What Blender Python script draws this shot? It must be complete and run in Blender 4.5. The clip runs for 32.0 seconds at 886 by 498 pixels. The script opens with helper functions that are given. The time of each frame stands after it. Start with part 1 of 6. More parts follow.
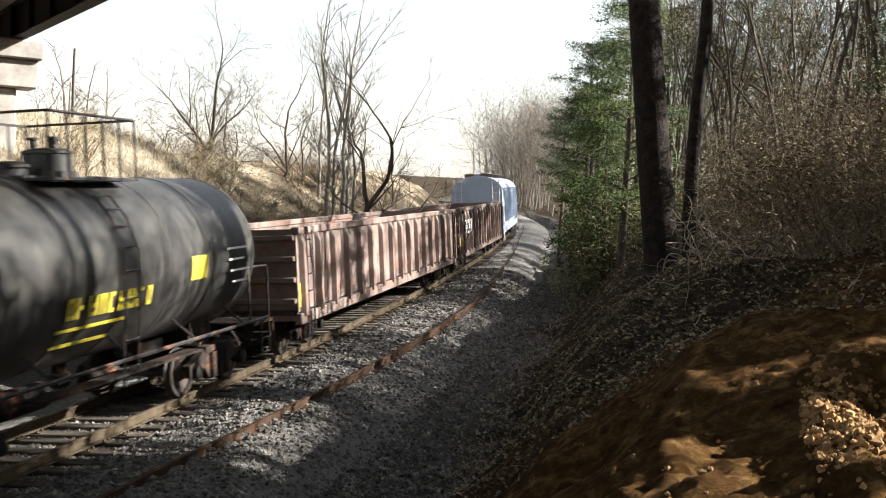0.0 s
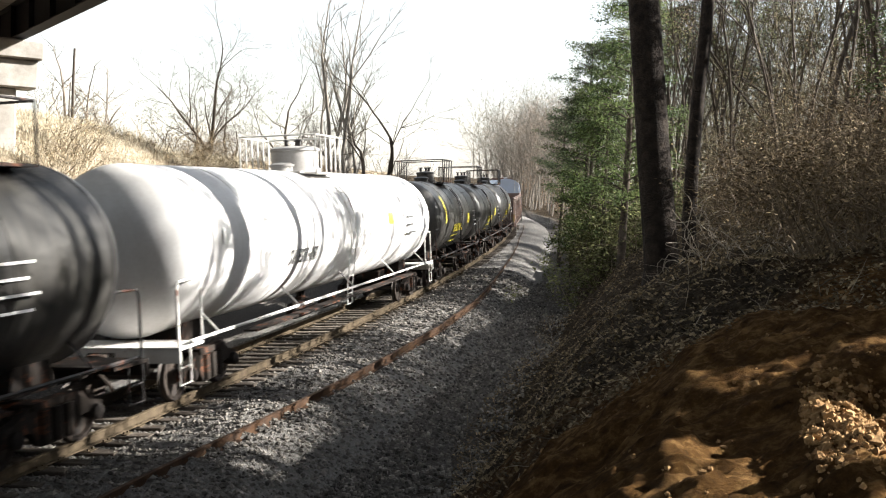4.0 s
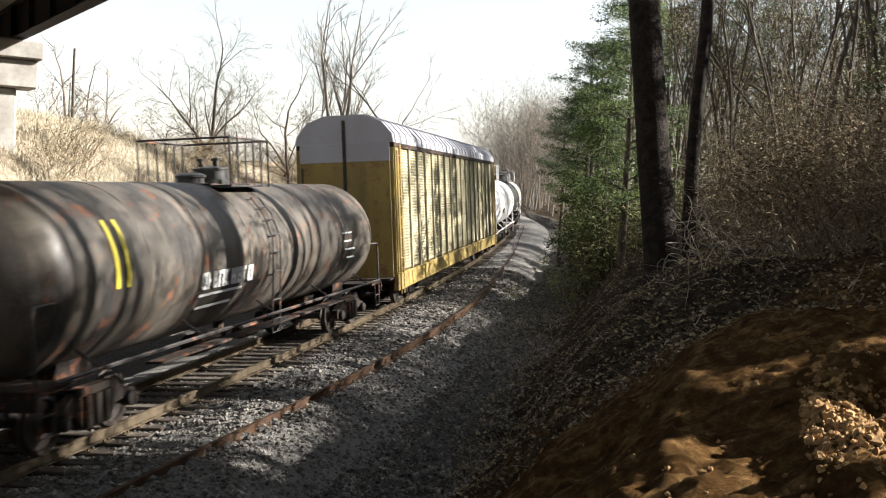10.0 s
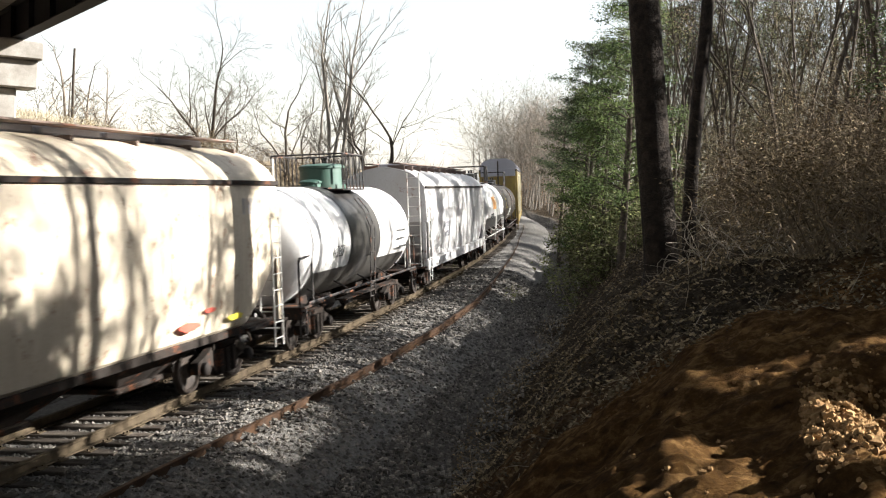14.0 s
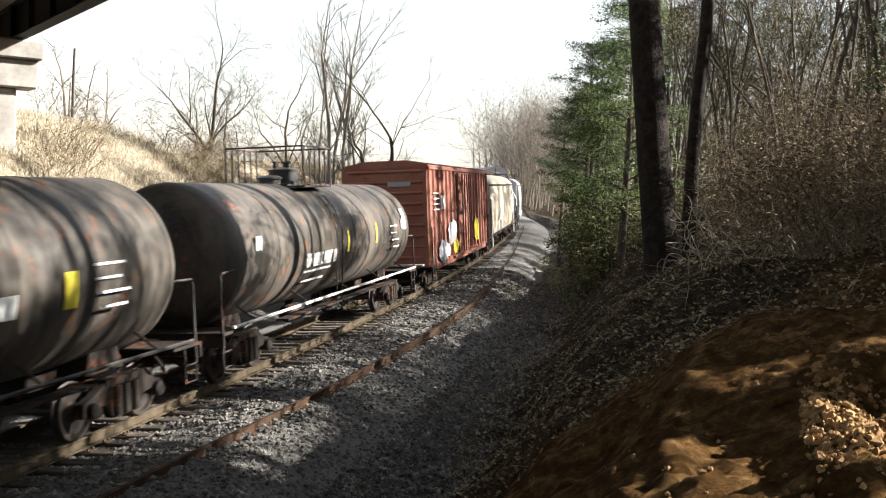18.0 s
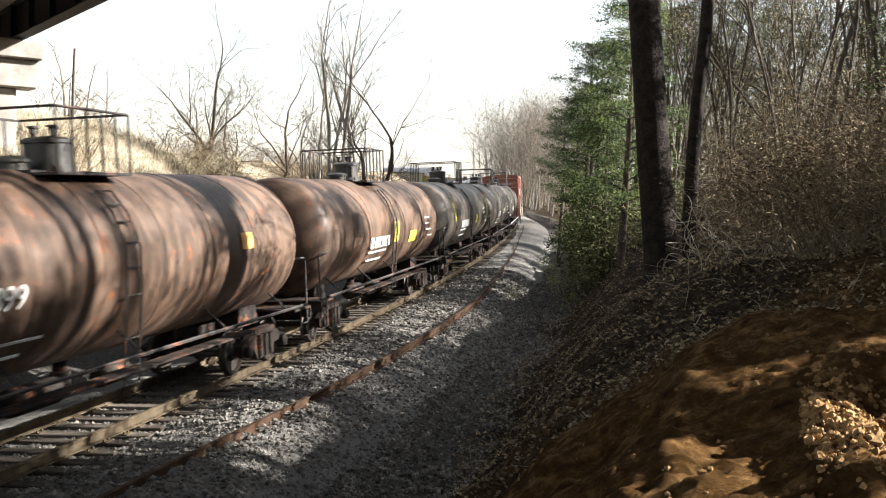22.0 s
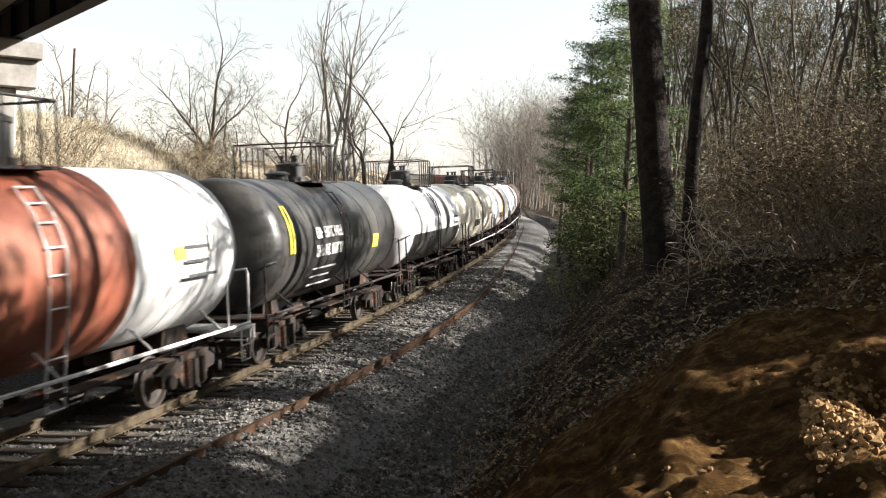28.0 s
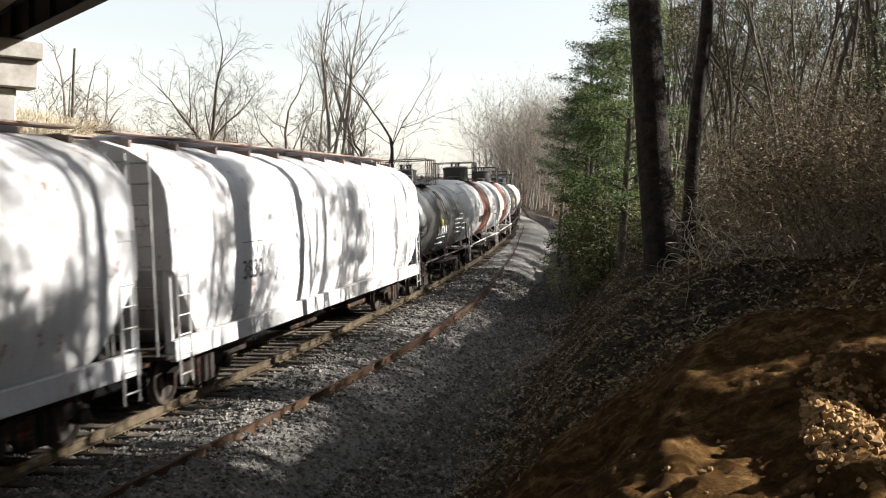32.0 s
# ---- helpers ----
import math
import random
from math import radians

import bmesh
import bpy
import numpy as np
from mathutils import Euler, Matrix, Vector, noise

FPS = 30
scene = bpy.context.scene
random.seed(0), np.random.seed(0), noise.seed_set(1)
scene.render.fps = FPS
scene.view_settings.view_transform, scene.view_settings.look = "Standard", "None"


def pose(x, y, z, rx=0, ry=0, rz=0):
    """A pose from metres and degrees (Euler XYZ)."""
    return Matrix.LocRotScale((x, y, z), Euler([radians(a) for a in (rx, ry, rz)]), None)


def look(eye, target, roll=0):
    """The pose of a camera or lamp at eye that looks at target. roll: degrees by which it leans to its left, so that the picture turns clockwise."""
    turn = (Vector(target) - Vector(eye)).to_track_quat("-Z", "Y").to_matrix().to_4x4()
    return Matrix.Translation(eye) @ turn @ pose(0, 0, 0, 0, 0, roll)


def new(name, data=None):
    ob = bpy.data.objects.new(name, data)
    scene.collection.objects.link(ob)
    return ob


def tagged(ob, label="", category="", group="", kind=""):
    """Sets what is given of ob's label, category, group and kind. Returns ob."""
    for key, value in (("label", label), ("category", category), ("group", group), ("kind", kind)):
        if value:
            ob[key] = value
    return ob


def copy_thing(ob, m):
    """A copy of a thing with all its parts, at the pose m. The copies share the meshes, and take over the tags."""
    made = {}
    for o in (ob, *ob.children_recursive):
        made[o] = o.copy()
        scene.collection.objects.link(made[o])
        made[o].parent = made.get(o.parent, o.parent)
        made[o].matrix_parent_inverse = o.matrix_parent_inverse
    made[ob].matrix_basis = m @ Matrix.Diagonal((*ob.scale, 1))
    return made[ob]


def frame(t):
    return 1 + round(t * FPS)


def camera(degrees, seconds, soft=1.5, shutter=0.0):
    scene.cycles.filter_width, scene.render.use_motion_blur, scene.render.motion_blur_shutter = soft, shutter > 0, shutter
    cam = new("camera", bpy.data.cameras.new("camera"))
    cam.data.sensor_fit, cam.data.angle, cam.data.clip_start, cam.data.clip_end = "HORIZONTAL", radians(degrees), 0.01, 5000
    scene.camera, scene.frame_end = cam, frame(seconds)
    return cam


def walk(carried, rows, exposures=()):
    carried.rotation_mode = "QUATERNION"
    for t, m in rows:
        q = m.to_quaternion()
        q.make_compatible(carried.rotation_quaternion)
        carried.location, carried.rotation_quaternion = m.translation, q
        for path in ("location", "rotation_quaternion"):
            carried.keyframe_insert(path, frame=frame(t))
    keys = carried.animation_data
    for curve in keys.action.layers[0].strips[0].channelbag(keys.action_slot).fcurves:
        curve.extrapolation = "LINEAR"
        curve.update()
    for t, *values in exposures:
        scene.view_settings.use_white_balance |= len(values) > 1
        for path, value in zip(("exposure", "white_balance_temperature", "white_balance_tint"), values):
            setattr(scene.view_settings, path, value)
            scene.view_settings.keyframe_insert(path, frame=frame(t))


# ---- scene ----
# ---- camera: stands on the bank under a road bridge ----
cam = camera(47.86, 32.0, soft=1.1, shutter=0.25)
EYE = (0.0, 0.0, 4.112)
VIEW = look(EYE, (0.0, 10.0, 4.112 - 10.0 * math.tan(0.071)), 2.636)
# the camera meters itself: darker while pale cars pass, brighter for dark ones
walk(cam, [(0.0, VIEW), (32.0, VIEW)], exposures=[
    (0.0, 2.29), (1.0, 2.36), (2.0, 2.47), (3.0, 2.41), (6.0, 2.27), (7.0, 2.04), (8.0, 2.23), (9.0, 1.96), (10.0, 2.19),
    (11.0, 2.41), (12.0, 2.29), (13.0, 2.13), (14.0, 2.23), (17.0, 2.11), (18.0, 2.29), (19.0, 2.46), (22.0, 2.49),
    (24.0, 2.47), (25.0, 2.13), (28.0, 2.13), (30.0, 2.09), (32.0, 2.02)])

# ---- sky and sun: low winter sun from over the wooded bank ----
SUN_AZ, SUN_EL = 84.0, 28.5     # degrees clockwise from +y, degrees above the horizon
world = bpy.data.worlds.new("sky")
scene.world = world
world.use_nodes = True
wn = world.node_tree.nodes
sky = wn.new("ShaderNodeTexSky")
sky.sky_type = "NISHITA"
sky.sun_disc = False
sky.sun_elevation, sky.sun_rotation = radians(SUN_EL), radians(SUN_AZ)
sky.dust_density, sky.air_density = 0.6, 1.25
wn["Background"].inputs["Strength"].default_value = 0.05
haze = wn.new("ShaderNodeHueSaturation")
haze.inputs["Saturation"].default_value = 0.34
world.node_tree.links.new(sky.outputs[0], haze.inputs["Color"])
world.node_tree.links.new(haze.outputs[0], wn["Background"].inputs["Color"])
sun = new("sun", bpy.data.lights.new("sun", "SUN"))
sun.data.energy, sun.data.angle, sun.data.color = 5.0, radians(0.5), (1.0, 0.965, 0.91)
TO_SUN = Vector((math.sin(radians(SUN_AZ)) * math.cos(radians(SUN_EL)),
                 math.cos(radians(SUN_AZ)) * math.cos(radians(SUN_EL)), math.sin(radians(SUN_EL))))
sun.matrix_world = look(Vector((0, 0, 40)) + TO_SUN * 60, (0, 0, 40))

# ---- the railway's centre line: a left-hand curve with raised outer rail ----
CANT = 0.082
SPEED = 12.552
STEP = 0.25
S_AXIS = np.arange(-440.0, 520.0, STEP)
bend = np.where(S_AXIS > 240, 0.002, np.where(S_AXIS > 92, 0.0048, np.where(S_AXIS < -40, 0.0018, 0.00281 - 0.0000212 * S_AXIS)))
turned = np.cumsum(bend) * STEP
turned -= np.interp(0.0, S_AXIS, turned)
PSI = radians(14.056) - turned
PX, PY = np.cumsum(np.sin(PSI)) * STEP, np.cumsum(np.cos(PSI)) * STEP
PX += -7.038 - np.interp(0.0, S_AXIS, PX)
PY += 10.0 - np.interp(0.0, S_AXIS, PY)


def line_at(s, d=0.0, z=0.0):
    """A point d metres to the right of the centre line, z above the plane of the rails."""
    p = float(np.interp(s, S_AXIS, PSI))
    x, y = float(np.interp(s, S_AXIS, PX)), float(np.interp(s, S_AXIS, PY))
    d, z = d - z * CANT, z + d * CANT
    return Vector((x + d * math.cos(p), y - d * math.sin(p), z))


def line_pose(s, base=0.0):
    """The pose of a vehicle, x ahead, y to its left, z up, whose pivots are base metres apart."""
    a, b = line_at(s - base / 2), line_at(s + base / 2)
    ahead = (line_at(s + 0.5) - line_at(s - 0.5)).normalized() if base == 0 else (b - a).normalized()
    right = Vector((ahead.y, -ahead.x, CANT)).normalized()
    up = right.cross(ahead).normalized()
    m = Matrix((ahead, -right, up)).transposed().to_4x4()
    m.translation = (a + b) / 2
    return m


def to_line(x, y):
    """Arc length and offset to the right of points, for arrays."""
    x, y = np.asarray(x, float), np.asarray(y, float)
    s = np.clip((y - 10.0), -420, 500)
    for _ in range(12):
        p = np.interp(s, S_AXIS, PSI)
        dx, dy = x - np.interp(s, S_AXIS, PX), y - np.interp(s, S_AXIS, PY)
        s = np.clip(s + np.clip(dx * np.sin(p) + dy * np.cos(p), -60, 60) * 0.8, -420, 500)
    p = np.interp(s, S_AXIS, PSI)
    dx, dy = x - np.interp(s, S_AXIS, PX), y - np.interp(s, S_AXIS, PY)
    return s, dx * np.cos(p) - dy * np.sin(p)


# ---- mesh helpers ----
class Shape:
    """Vertices and faces of one mesh in the making."""

    def __init__(self):
        self.v, self.f = [], []

    def add(self, verts, faces):
        n = len(self.v)
        self.v.extend(tuple(p) for p in verts)
        self.f.extend(tuple(i + n for i in q) for q in faces)
        return self

    def box(self, x0, x1, y0, y1, z0, z1, c=0.0):
        """A block; c cuts its long edges."""
        if c <= 0:
            v = [(x, y, z) for x in (x0, x1) for y in (y0, y1) for z in (z0, z1)]
            return self.add(v, [(0, 1, 3, 2), (4, 6, 7, 5), (0, 4, 5, 1), (2, 3, 7, 6), (0, 2, 6, 4), (1, 5, 7, 3)])
        loops = []
        for x, e in ((x0, c), (x0 + c, 0), (x1 - c, 0), (x1, c)):
            a0, a1, b0, b1 = y0 + e, y1 - e, z0 + e, z1 - e
            loops.append([(x, a0 + c, b0), (x, a1 - c, b0), (x, a1, b0 + c), (x, a1, b1 - c), (x, a1 - c, b1), (x, a0 + c, b1), (x, a0, b1 - c), (x, a0, b0 + c)])
        return self.loft(loops)

    def loft(self, loops, closed=True, caps=True):
        n, k = len(self.v), len(loops[0])
        for l in loops:
            self.v.extend(tuple(p) for p in l)
        for i in range(len(loops) - 1):
            for j in range(k if closed else k - 1):
                a, b = n + i * k + j, n + i * k + (j + 1) % k
                self.f.append((a, b, b + k, a + k))
        if caps and closed:
            self.f.append(tuple(range(n + k - 1, n - 1, -1)))
            self.f.append(tuple(range(n + (len(loops) - 1) * k, n + len(loops) * k)))
        return self

    def tube(self, pts, rad, n=6, caps=True):
        """A round bar through pts; rad is one radius or one for each point."""
        pts = [Vector(p) for p in pts]
        rad = [rad] * len(pts) if isinstance(rad, (int, float)) else rad
        side, loops = None, []
        for i, p in enumerate(pts):
            t = (pts[min(i + 1, len(pts) - 1)] - pts[max(i - 1, 0)])
            t = t.normalized() if t.length > 1e-9 else Vector((0, 0, 1))
            if side is None:
                side = t.orthogonal().normalized()
            side = (side - t * side.dot(t))
            side = side.normalized() if side.length > 1e-6 else t.orthogonal().normalized()
            o = t.cross(side)
            loops.append([p + (side * math.cos(a) + o * math.sin(a)) * rad[i] for a in (2 * math.pi * j / n for j in range(n))])
        return self.loft(loops, caps=caps)

    def lathe(self, profile, axis="x", at=(0, 0, 0), n=24, caps=True):
        """Turns (along, radius) pairs about an axis."""
        loops = []
        for u, r in profile:
            l = []
            for j in range(n):
                a = 2 * math.pi * j / n
                c, s = r * math.cos(a), r * math.sin(a)
                l.append({"x": (at[0] + u, at[1] + c, at[2] + s), "y": (at[0] + s, at[1] + u, at[2] + c), "z": (at[0] + c, at[1] + s, at[2] + u)}[axis])
            loops.append(l)
        return self.loft(loops, caps=caps)

    def extrude(self, outline, y0, y1):
        """An (x, z) outline, counted round, drawn out along y."""
        return self.loft([[(x, y0, z) for x, z in outline], [(x, y1, z) for x, z in outline]])

    def moved(self, m):
        s = Shape()
        s.v = [tuple(m @ Vector(p)) for p in self.v]
        s.f = list(self.f)
        return s

    def mesh(self, name, mat, smooth=None):
        me = bpy.data.meshes.new(name)
        me.from_pydata(self.v, [], self.f)
        for m in (mat if isinstance(mat, (list, tuple)) else [mat]):
            me.materials.append(m)
        if smooth is not None:
            me.shade_smooth()
            me.set_sharp_from_angle(angle=radians(smooth))
        return me


def part(name, shape, mat, parent, label="", smooth=None, at=None):
    """One mesh object under a thing or a part; shape may be a finished mesh."""
    ob = new(name, shape if isinstance(shape, bpy.types.Mesh) else shape.mesh(name, mat, smooth))
    ob.parent = parent
    if at is not None:
        ob.matrix_basis = at
    if label:
        ob["label"] = label
    return ob


def thing(name, shape=None, mat=None, label="", category="", group="", kind="", smooth=None, at=None):
    ob = new(name, shape.mesh(name, mat, smooth) if shape else None)
    if at is not None:
        ob.matrix_basis = at
    return tagged(ob, label, category, group, kind)


# ---- materials ----
class Nodes:
    """Short ways to wire a material."""

    def __init__(self, name, rough=0.7, metal=0.0):
        self.m = bpy.data.materials.new(name)
        self.m.use_nodes = True
        self.t = self.m.node_tree
        self.b = self.t.nodes["Principled BSDF"]
        self.b.inputs["Roughness"].default_value, self.b.inputs["Metallic"].default_value = rough, metal
        self.co = self.t.nodes.new("ShaderNodeTexCoord").outputs["Object"]

    def link(self, a, b):
        self.t.links.new(a, b)

    def noise(self, scale, detail=4, rough=0.6, stretch=None, co=None):
        n = self.t.nodes.new("ShaderNodeTexNoise")
        n.inputs["Scale"].default_value, n.inputs["Detail"].default_value, n.inputs["Roughness"].default_value = scale, detail, rough
        c = co or self.co
        if stretch:
            mp = self.t.nodes.new("ShaderNodeMapping")
            mp.inputs["Scale"].default_value = stretch
            self.link(c, mp.inputs["Vector"])
            c = mp.outputs[0]
        self.link(c, n.inputs["Vector"])
        return n.outputs["Fac"]

    def ramp(self, fac, stops):
        r = self.t.nodes.new("ShaderNodeValToRGB")
        e = r.color_ramp.elements
        while len(e) < len(stops):
            e.new(0.5)
        for el, (p, c) in zip(e, stops):
            el.position = p
            el.color = (*c, 1) if isinstance(c, tuple) else (c, c, c, 1)
        self.link(fac, r.inputs[0])
        return r.outputs[0]

    def mix(self, fac, a, b, kind="MIX"):
        n = self.t.nodes.new("ShaderNodeMix")
        n.data_type, n.blend_type = "RGBA", kind
        for sock, val in ((n.inputs[0], fac), (n.inputs[6], a), (n.inputs[7], b)):
            if isinstance(val, bpy.types.NodeSocket):
                self.link(val, sock)
            elif isinstance(val, tuple):
                sock.default_value = (*val, 1)
            else:
                sock.default_value = val
        return n.outputs[2]

    def random(self):
        return self.t.nodes.new("ShaderNodeObjectInfo").outputs["Random"]

    def island(self):
        return self.t.nodes.new("ShaderNodeNewGeometry").outputs["Random Per Island"]

    def attribute(self, name):
        n = self.t.nodes.new("ShaderNodeAttribute")
        n.attribute_name = name
        return n.outputs["Fac"]

    def bump(self, fac, strength=0.3, distance=0.02):
        n = self.t.nodes.new("ShaderNodeBump")
        n.inputs["Strength"].default_value, n.inputs["Distance"].default_value = strength, distance
        self.link(fac, n.inputs["Height"])
        self.link(n.outputs[0], self.b.inputs["Normal"])

    def color(self, c):
        self.link(c, self.b.inputs["Base Color"])
        return self.m

    def roughness(self, c):
        self.link(c, self.b.inputs["Roughness"])


def paint(name, base, dirt=(0.16, 0.12, 0.09), amount=0.35, rough=0.45, streak=0.5, rust=0.0, gloss=0.5):
    """Weathered railway enamel: stains at two sizes, streaks that run down, specks of rust."""
    k = Nodes(name, rough)
    wide = k.ramp(k.noise(0.7, 5, 0.65), [(0.38, 0.0), (0.72, 1.0)])
    runs = k.ramp(k.noise(1.0, 4, 0.7, (5.0, 1.2, 0.35)), [(0.42, 0.0), (0.75, 1.0)])
    fine = k.noise(18, 4, 0.7)
    c = k.mix(k.random(), base, tuple(v * 0.86 for v in base))
    w = k.mix(1.0, wide, (amount,) * 3, "MULTIPLY")
    c = k.mix(w, c, dirt)
    r = k.mix(1.0, runs, (streak * amount * 1.6,) * 3, "MULTIPLY")
    c = k.mix(r, c, tuple(v * 0.7 for v in dirt))
    c = k.mix(k.ramp(fine, [(0.45, 0.0), (0.8, 0.25)]), c, tuple(v * 0.8 for v in dirt))
    if rust > 0:
        s = k.ramp(k.noise(2.6, 6, 0.75), [(0.58 - rust * 0.2, 0.0), (0.68 - rust * 0.15, 1.0)])
        c = k.mix(s, c, (0.17, 0.062, 0.028))
    k.color(c)
    k.roughness(k.ramp(fine, [(0.3, rough * 0.8), (0.7, min(1.0, rough * 1.4))]))
    k.b.inputs["Specular IOR Level"].default_value = gloss
    k.bump(k.noise(9, 5, 0.6), 0.08, 0.01)
    return k.m


def plain(name, a, b, scale=6.0, rough=0.8, bump=0.3, dist=0.02, fine=40.0, metal=0.0, per=None):
    """Two tones in patches and grain, with relief."""
    k = Nodes(name, rough, metal)
    k.b.inputs["Specular IOR Level"].default_value = 0.4 if metal else 0.12
    c = k.mix(k.ramp(k.noise(scale, 5, 0.65), [(0.35, 0.0), (0.68, 1.0)]), a, b)
    c = k.mix(k.ramp(k.noise(fine, 4, 0.7), [(0.35, 0.0), (0.75, 0.45)]), c, tuple(v * 0.45 for v in a))
    if per == "island":
        c = k.mix(1.0, c, k.ramp(k.island(), [(0.0, 0.22), (0.6, 0.6), (1.0, 1.0)]), "MULTIPLY")
    if per == "object":
        c = k.mix(1.0, c, k.ramp(k.random(), [(0.0, 0.5), (1.0, 1.0)]), "MULTIPLY")
    k.color(c)
    k.bump(k.noise(fine, 6, 0.7), bump, dist)
    return k.m


BLACK = paint("black tank enamel", (0.012, 0.012, 0.014), (0.13, 0.12, 0.10), 0.36, 0.36, 0.8, 0.0, 0.4)
BLACK_OLD = paint("weathered black enamel", (0.016, 0.015, 0.015), (0.25, 0.21, 0.165), 0.33, 0.46, 0.9, 0.04, 0.3)
BROWN_BLACK = paint("rusting dark enamel", (0.020, 0.013, 0.010), (0.29, 0.18, 0.12), 0.36, 0.48, 0.9, 0.05, 0.3)
WHITE = paint("white tank enamel", (0.72, 0.71, 0.70), (0.40, 0.36, 0.31), 0.26, 0.40, 0.6)
CREAM = paint("cream enamel", (0.76, 0.70, 0.57), (0.36, 0.28, 0.20), 0.22, 0.45, 0.6, 0.03)
HOP_WHITE = paint("light grey hopper paint", (0.52, 0.52, 0.53), (0.33, 0.28, 0.23), 0.36, 0.5, 0.6, 0.03)
HOP_CREAM = paint("cream hopper paint", (0.56, 0.49, 0.38), (0.30, 0.22, 0.15), 0.4, 0.5, 0.7, 0.06)
HOP_BLUE = paint("pale blue hopper paint", (0.47, 0.55, 0.68), (0.30, 0.30, 0.30), 0.3, 0.5, 0.5)
RUST_RED = paint("oxide red boxcar paint", (0.24, 0.060, 0.036), (0.30, 0.17, 0.12), 0.45, 0.6, 0.9, 0.2)
RED_BAND = paint("faded red oxide band", (0.26, 0.062, 0.032), (0.36, 0.16, 0.09), 0.4, 0.55, 0.7, 0.1)
GOND = paint("dark brown gondola steel", (0.10, 0.062, 0.052), (0.30, 0.24, 0.20), 0.55, 0.7, 0.9, 0.3)
YELLOW = paint("yellow autorack paint", (0.31, 0.22, 0.045), (0.14, 0.10, 0.045), 0.5, 0.55, 0.9, 0.15)
GALV = paint("weathered galvanised sheet", (0.40, 0.39, 0.38), (0.20, 0.18, 0.15), 0.4, 0.5, 0.6)
RACK_PANEL = paint("weathered buff rack sheet", (0.36, 0.325, 0.205), (0.16, 0.13, 0.075), 0.5, 0.5, 0.8, 0.05)
GALV_ROOF = paint("pale galvanised roof", (0.37, 0.37, 0.41), (0.30, 0.28, 0.28), 0.4, 0.4, 0.4)
UNDER = paint("grimy underframe steel", (0.014, 0.012, 0.011), (0.05, 0.036, 0.027), 0.5, 0.8, 0.4, 0.15, 0.2)
TRUCK = paint("rusty cast steel", (0.015, 0.012, 0.010), (0.048, 0.035, 0.026), 0.5, 0.8, 0.4, 0.15, 0.2)
WHEEL = plain("worn wheel steel", (0.03, 0.026, 0.024), (0.075, 0.055, 0.042), 5, 0.55, 0.2, 0.01, 40, 0.3)
RAILING = paint("dark pipe railing", (0.012, 0.011, 0.011), (0.05, 0.036, 0.028), 0.3, 0.6, 0.3, 0.2)
RAILING_PALE = paint("pale pipe railing", (0.70, 0.69, 0.66), (0.3, 0.25, 0.2), 0.35, 0.5, 0.3, 0.1)
GREEN_DOME = paint("green fittings housing", (0.035, 0.10, 0.075), (0.1, 0.1, 0.08), 0.4, 0.5, 0.4)
MARK_YELLOW = paint("yellow marking film", (0.72, 0.60, 0.06), (0.4, 0.32, 0.1), 0.2, 0.4, 0.3)
MARK_WHITE = paint("white marking paint", (0.78, 0.78, 0.76), (0.4, 0.38, 0.34), 0.3, 0.5, 0.3)
MARK_BLACK = paint("black marking paint", (0.03, 0.03, 0.03), (0.1, 0.09, 0.08), 0.2, 0.5, 0.3)
MARK_ORANGE = paint("orange marking paint", (0.70, 0.33, 0.08), (0.5, 0.3, 0.15), 0.25, 0.5, 0.3)
MARK_GREY = paint("grey spray paint", (0.36, 0.36, 0.40), (0.2, 0.18, 0.17), 0.3, 0.5, 0.4)
MARK_RED = paint("red spray paint", (0.55, 0.07, 0.04), (0.3, 0.1, 0.08), 0.3, 0.5, 0.4)

RAIL_TOP = plain("polished rail head", (0.42, 0.40, 0.38), (0.30, 0.26, 0.23), 8, 0.28, 0.1, 0.003, 60, 0.9)
RAIL_SIDE = plain("dusty rusty rail web", (0.055, 0.041, 0.027), (0.115, 0.088, 0.056), 4, 0.85, 0.3, 0.006, 60)
RAIL_RUST = plain("dark rusty rail", (0.085, 0.045, 0.023), (0.042, 0.030, 0.024), 5, 0.8, 0.3, 0.006, 50)
TIE = plain("grey weathered sleeper wood", (0.09, 0.072, 0.058), (0.17, 0.145, 0.12), 3, 0.9, 0.6, 0.02, 30, 0.0, "object")
STONE = plain("grey ballast stone", (0.17, 0.157, 0.14), (0.35, 0.32, 0.28), 3, 0.9, 0.5, 0.02, 60, 0.0, "island")
BED = plain("ballast bed", (0.15, 0.142, 0.132), (0.27, 0.255, 0.235), 9, 0.95, 1.0, 0.09, 17)
CONCRETE = plain("stained bridge concrete", (0.36, 0.34, 0.31), (0.22, 0.20, 0.175), 1.6, 0.9, 0.3, 0.01, 24)
GIRDER = plain("dark bridge girder steel", (0.010, 0.010, 0.014), (0.020, 0.019, 0.022), 2, 0.7, 0.2, 0.01, 20)
BARK_DARK = plain("dark furrowed bark", (0.014, 0.011, 0.009), (0.040, 0.031, 0.024), 5, 0.95, 1.0, 0.05, 14)
BARK = plain("grey brown bark", (0.050, 0.040, 0.031), (0.105, 0.086, 0.068), 4, 0.95, 0.8, 0.03, 18)
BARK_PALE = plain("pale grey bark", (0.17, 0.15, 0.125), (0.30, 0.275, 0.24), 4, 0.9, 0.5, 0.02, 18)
BRIAR = plain("dark briar stems", (0.06, 0.045, 0.03), (0.25, 0.195, 0.13), 2.0, 0.9, 0.4, 0.01, 30)
# pale dead stems, with the brightness of sunlit twigs put into the colour
VINE = plain("pale sunlit-toned dead vine", (0.40, 0.35, 0.28), (0.20, 0.165, 0.13), 6, 0.9, 0.4, 0.01, 30)
